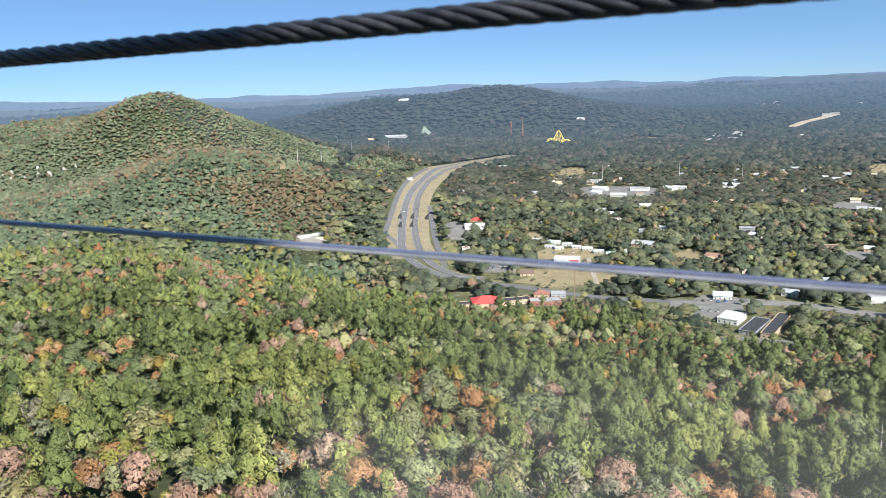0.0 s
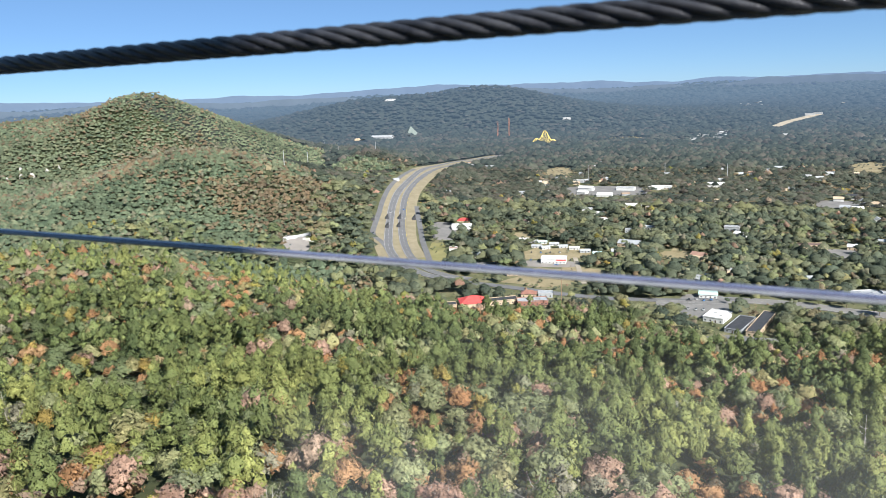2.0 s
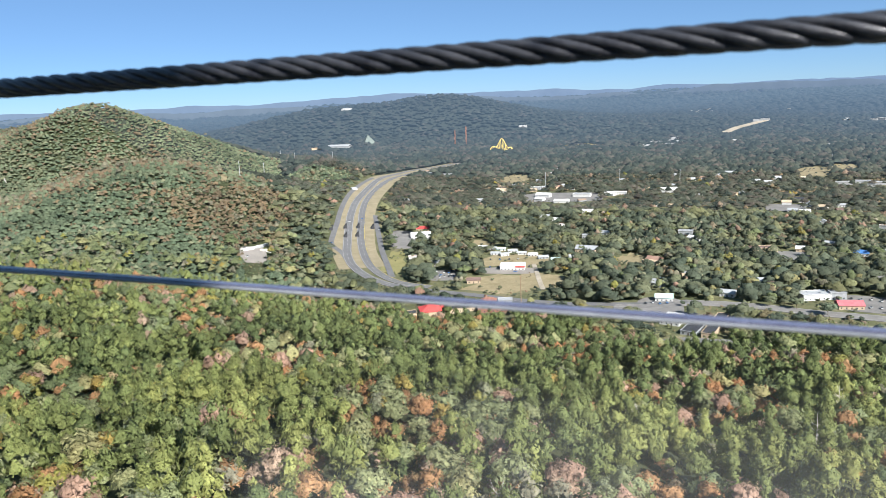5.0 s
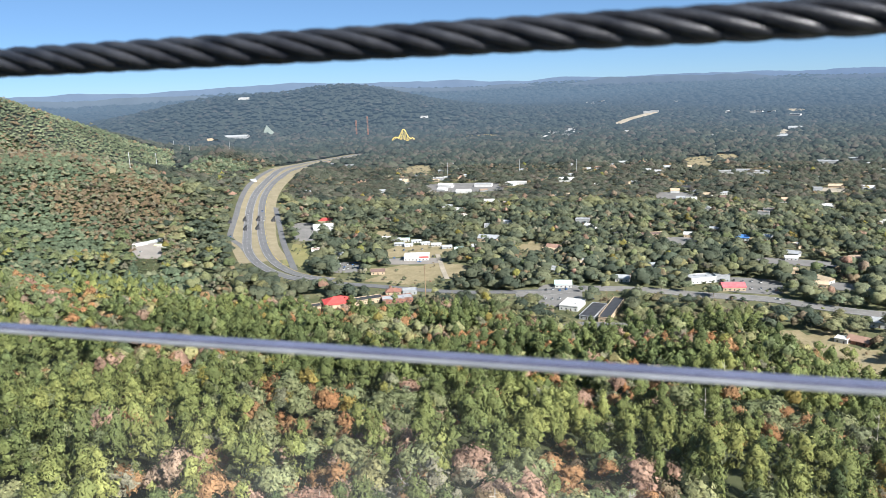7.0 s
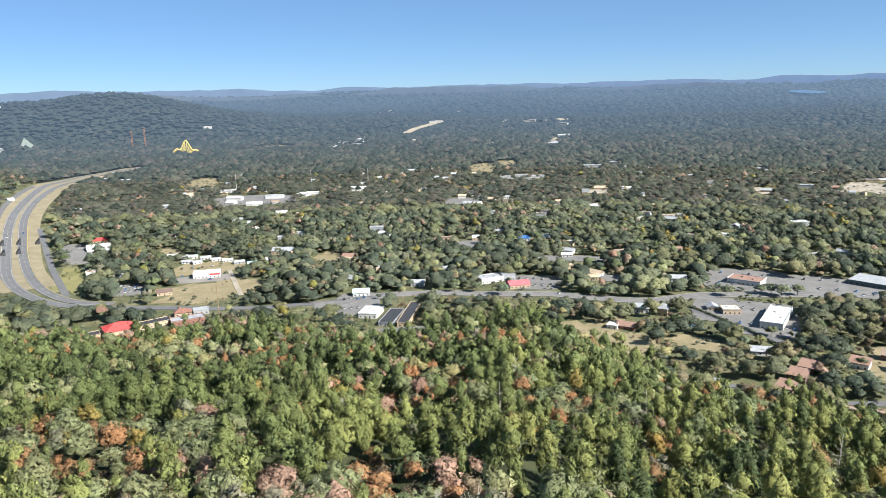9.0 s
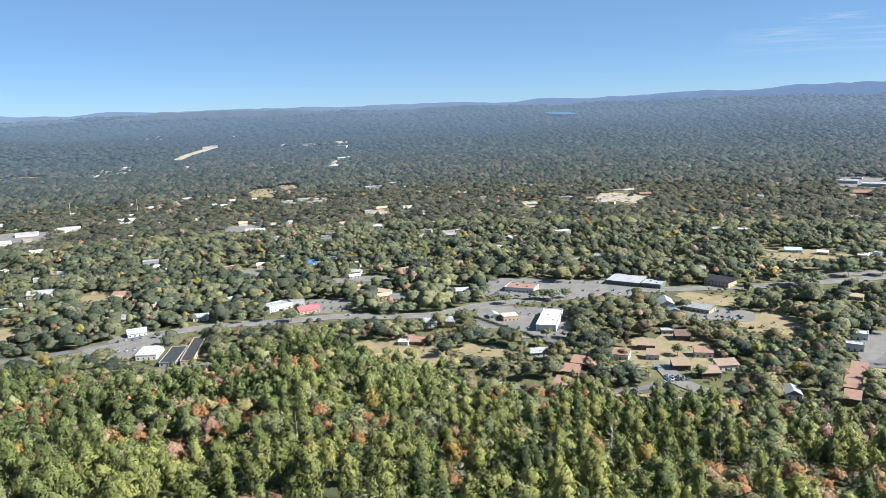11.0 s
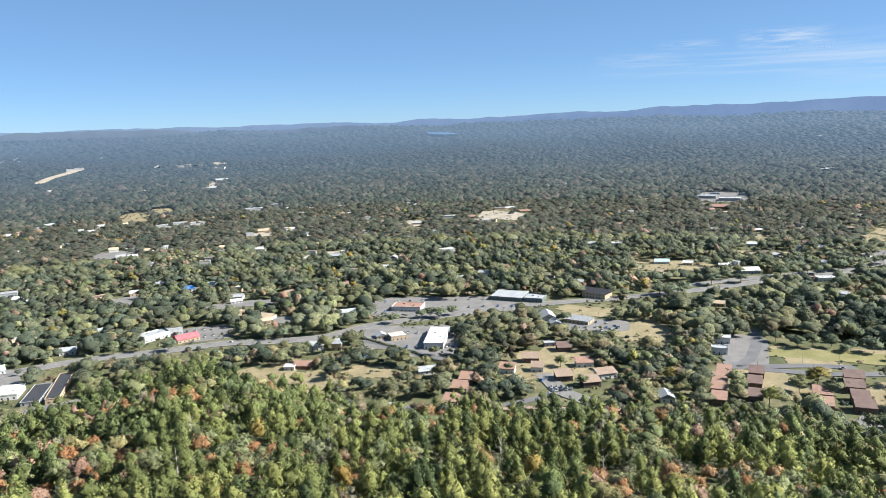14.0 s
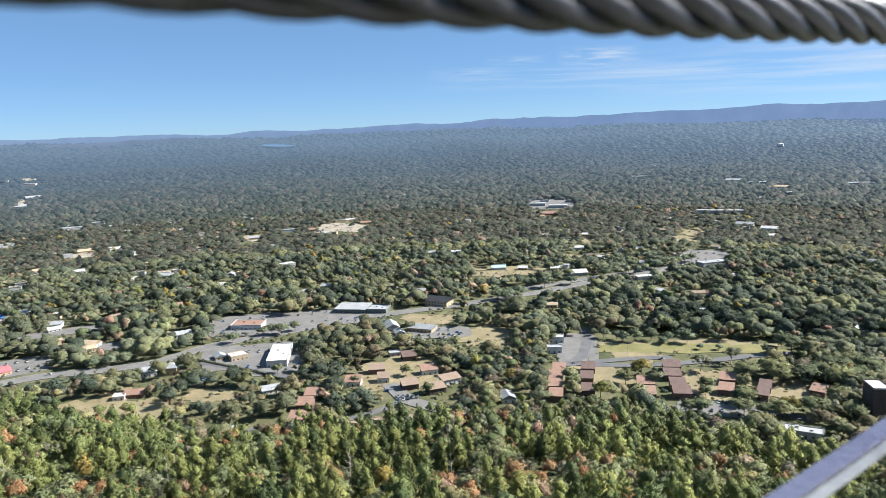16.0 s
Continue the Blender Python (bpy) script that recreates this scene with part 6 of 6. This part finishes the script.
# rows of cars on the car parks
rng_c = np.random.default_rng(12)
for x, y, hw, hd, ang in ((119, 809, 28, 30, -8), (485, 386, 22, 36, -52), (569, 473, 34, 34, -50), (617, 414, 38, 26, -56), (394, 578, 20, 20, -34), (220, 604, 16, 26, -20), (440, 231, 9, 3, -60), (601, 280, 24, 13, -65), (1063, 83, 26, 40, -86), (476, 31, 16, 18, -86), (42, 769, 13, 16, -3)):
    for k in range(9):
        u, v_ = (k % 5 - 2) * hw / 2.6, (-0.6 if k < 5 else 0.6) * hd + float(rng_c.uniform(-2, 2))
        a = radians(ang)
        px, py = x + u * math.cos(a) - v_ * math.sin(a), y + u * math.sin(a) + v_ * math.cos(a)
        copy_thing(car_kinds[int(rng_c.integers(5))], pose(px, py, height(px, py) + 0.62, 0, 0, ang + float(rng_c.uniform(-6, 6))))
for k, o in enumerate(car_kinds):
    o.matrix_world = pose(470 + 3 * k, 425 - 4 * k, height(470, 425) + 0.4, 0, 0, 40)

# water tower on the far plain
wt = new("water_tower")
wt.matrix_world = pose(3290, -14, height(3290, -14)) @ Matrix.Scale(1.2, 4)
bm = bmesh.new()
bar(bm, (0, 0, 24), (0, 0, 27), 6.0, 10.5, 16)
bar(bm, (0, 0, 27), (0, 0, 34), 10.5, 10.5, 16)
bar(bm, (0, 0, 34), (0, 0, 38), 10.5, 3.0, 16)
part("tank", bm, WALL["white"], wt)
for k in range(6):
    a = k * math.tau / 6
    part("leg", bar(bmesh.new(), (math.cos(a) * 9, math.sin(a) * 9, 0), (math.cos(a) * 8, math.sin(a) * 8, 27), 0.9, 0.9, 6), WALL["white"], wt)
tagged(wt, "white water tower standing above distant trees", "water tower")

# lake far off
lake_a = radians(53.2)
lv, lf = [], []
for k in range(24):
    t = k * math.tau / 24
    rr, aa = 4230 + 60 * math.sin(t), lake_a + math.cos(t) * 0.021
    x, y = math.sin(aa) * rr, math.cos(aa) * rr
    lv.append((x, y, height(x, y) + 15))
lf = [tuple(range(24))]
tagged(new("water", mesh_from("water", lv, lf, [LAKE])), "pale blue lake surface far across the plain", "lake", kind="structure")

# church steeple, and dark wedges for the shaded openings under the highway
steeple = new("steeple")
steeple.matrix_world = pose(592, 334, height(592, 334) + 7.2, 0, 0, -60)
part("tower", box(bmesh.new(), -1.1, -1.1, 0, 1.1, 1.1, 3.0), WALL["white"], steeple)
part("spire", bar(bmesh.new(), (0, 0, 3.0), (0, 0, 9.5), 1.0, 0.05, 4), WALL["white"], steeple)
tagged(steeple, "slim white steeple on the church roof", "steeple")
for x, y in ((-97, 985), (-79, 1001), (-76, 957), (-62, 1008), (-61, 964), (-42, 1011)):
    wing = new("bridge_wall")
    wing.matrix_world = pose(x, y, height(x, y) - 0.5, 0, 0, 8)
    bm = bmesh.new()
    q = [bm.verts.new(p) for p in ((-3.2, 0, 0), (3.2, 0, 0), (3.2, 0, 7.5), (-3.2, 9, 0), (3.2, 9, 0), (3.2, 9, 7.5))]
    for k in ((0, 1, 2), (5, 4, 3), (0, 2, 5, 3), (1, 4, 5, 2), (0, 3, 4, 1)):
        bm.faces.new([q[n] for n in k])
    # black tone stands for the shade inside the opening
    part("wall", bm, ROOF["dark"], wing)
    tagged(wing, "dark wedge standing in for a shaded opening under the highway", "bridge wall", "bridge wing walls")

# hedges along the road by the car dealership
rng_g = np.random.default_rng(9)


def hedge(x0, y0, x1, y1, high):
    n = int(math.hypot(x1 - x0, y1 - y0) / 1.6)
    vs, fs, base_ = [], [], 0
    for k in range(n):
        v_, f_ = crown(rng_g, "oak", 5, 4, 0.1)[:2]
        t_ = (k + 0.5) / n
        px, py = x0 + (x1 - x0) * t_, y0 + (y1 - y0) * t_
        vs.append(v_ * np.array([3.0, 3.0, high]) + np.array([px, py, height(px, py) - 0.2]))
        fs.append(f_ + base_)
        base_ += len(v_)
    ob = new("hedge", tri_mesh("hedge", np.concatenate(vs), np.concatenate(fs), LEAF["town"], np.zeros(sum(len(f) for f in fs))))
    tagged(ob, "long dark green clipped hedge beside the road", "hedge", "roadside hedges", "stuff")


hedge(459, 440, 451, 378, 2.6)
hedge(451, 376, 441, 336, 2.6)
hedge(433, 368, 430, 343, 2.4)

# thin high clouds


def cloud_material():
    m = bpy.data.materials.new("thin_cloud")
    m.use_nodes = True
    t = m.node_tree
    tc = t.nodes.new("ShaderNodeTexCoord")
    st = t.nodes.new("ShaderNodeMapping")
    st.inputs["Scale"].default_value = (1.0, 2.4, 1.0)
    t.links.new(tc.outputs["UV"], st.inputs["Vector"])
    f = noise_at(t, 2.2, 7, 0.6, st.outputs["Vector"])
    sep = t.nodes.new("ShaderNodeSeparateXYZ")
    t.links.new(tc.outputs["UV"], sep.inputs[0])
    fade = None
    for ax in ("X", "Y"):
        q = mathn(t, "SUBTRACT", 1.0, mathn(t, "POWER", mathn(t, "ABSOLUTE", mathn(t, "SUBTRACT", mathn(t, "MULTIPLY", sep.outputs[ax], 2.0), 1.0)), 2.0))
        fade = q if fade is None else mathn(t, "MULTIPLY", fade, q)
    o = t.nodes.new("ShaderNodeObjectInfo")
    a = ramp(t, [(0.42, (0, 0, 0)), (0.75, (1, 1, 1))], f)
    em = t.nodes.new("ShaderNodeEmission")
    em.inputs["Color"].default_value = (0.255, 0.285, 0.320, 1)
    tr = t.nodes.new("ShaderNodeBsdfTransparent")
    mx = t.nodes.new("ShaderNodeMixShader")
    t.links.new(mathn(t, "MULTIPLY", mathn(t, "MULTIPLY", a, fade), o.outputs["Alpha"]), mx.inputs[0])
    t.links.new(tr.outputs[0], mx.inputs[1])
    t.links.new(em.outputs[0], mx.inputs[2])
    t.links.new(mx.outputs[0], t.nodes["Material Output"].inputs["Surface"])
    return m


CLOUD = cloud_material()


def cloud(az, el, wide, high, thick):
    r, n = 4760, 16
    vs, fs = [], []
    for k in range(n + 1):
        a = radians(az + wide * (k / n - 0.5))
        for e in (el - high / 2, el + high / 2):
            vs.append((math.sin(a) * r, math.cos(a) * r, EYE + r * math.tan(radians(e))))
    for k in range(n):
        fs.append((2 * k, 2 * k + 2, 2 * k + 3, 2 * k + 1))
    me = mesh_from("backdrop", vs, fs, [CLOUD])
    uv = me.uv_layers.new(name="UVMap")
    for p in me.polygons:
        for li in p.loop_indices:
            vi = me.loops[li].vertex_index
            uv.data[li].uv = ((vi // 2) / n, vi % 2)
    ob = new("backdrop", me)
    ob.color = (1, 1, 1, thick)
    ob.visible_shadow = False
    tagged(ob, "thin white wispy cloud in the blue sky", "cloud", kind="structure")


cloud(77.7, 4.75, 6.5, 1.7, 1.0)
cloud(71.5, 4.7, 5.0, 0.8, 0.5)
cloud(68.0, 3.9, 6.5, 1.0, 0.45)
cloud(77.0, 3.3, 26.0, 2.0, 0.6)
cloud(92.0, 5.2, 12.0, 1.2, 0.9)
cloud(94.0, 3.2, 34.0, 4.2, 1.0)
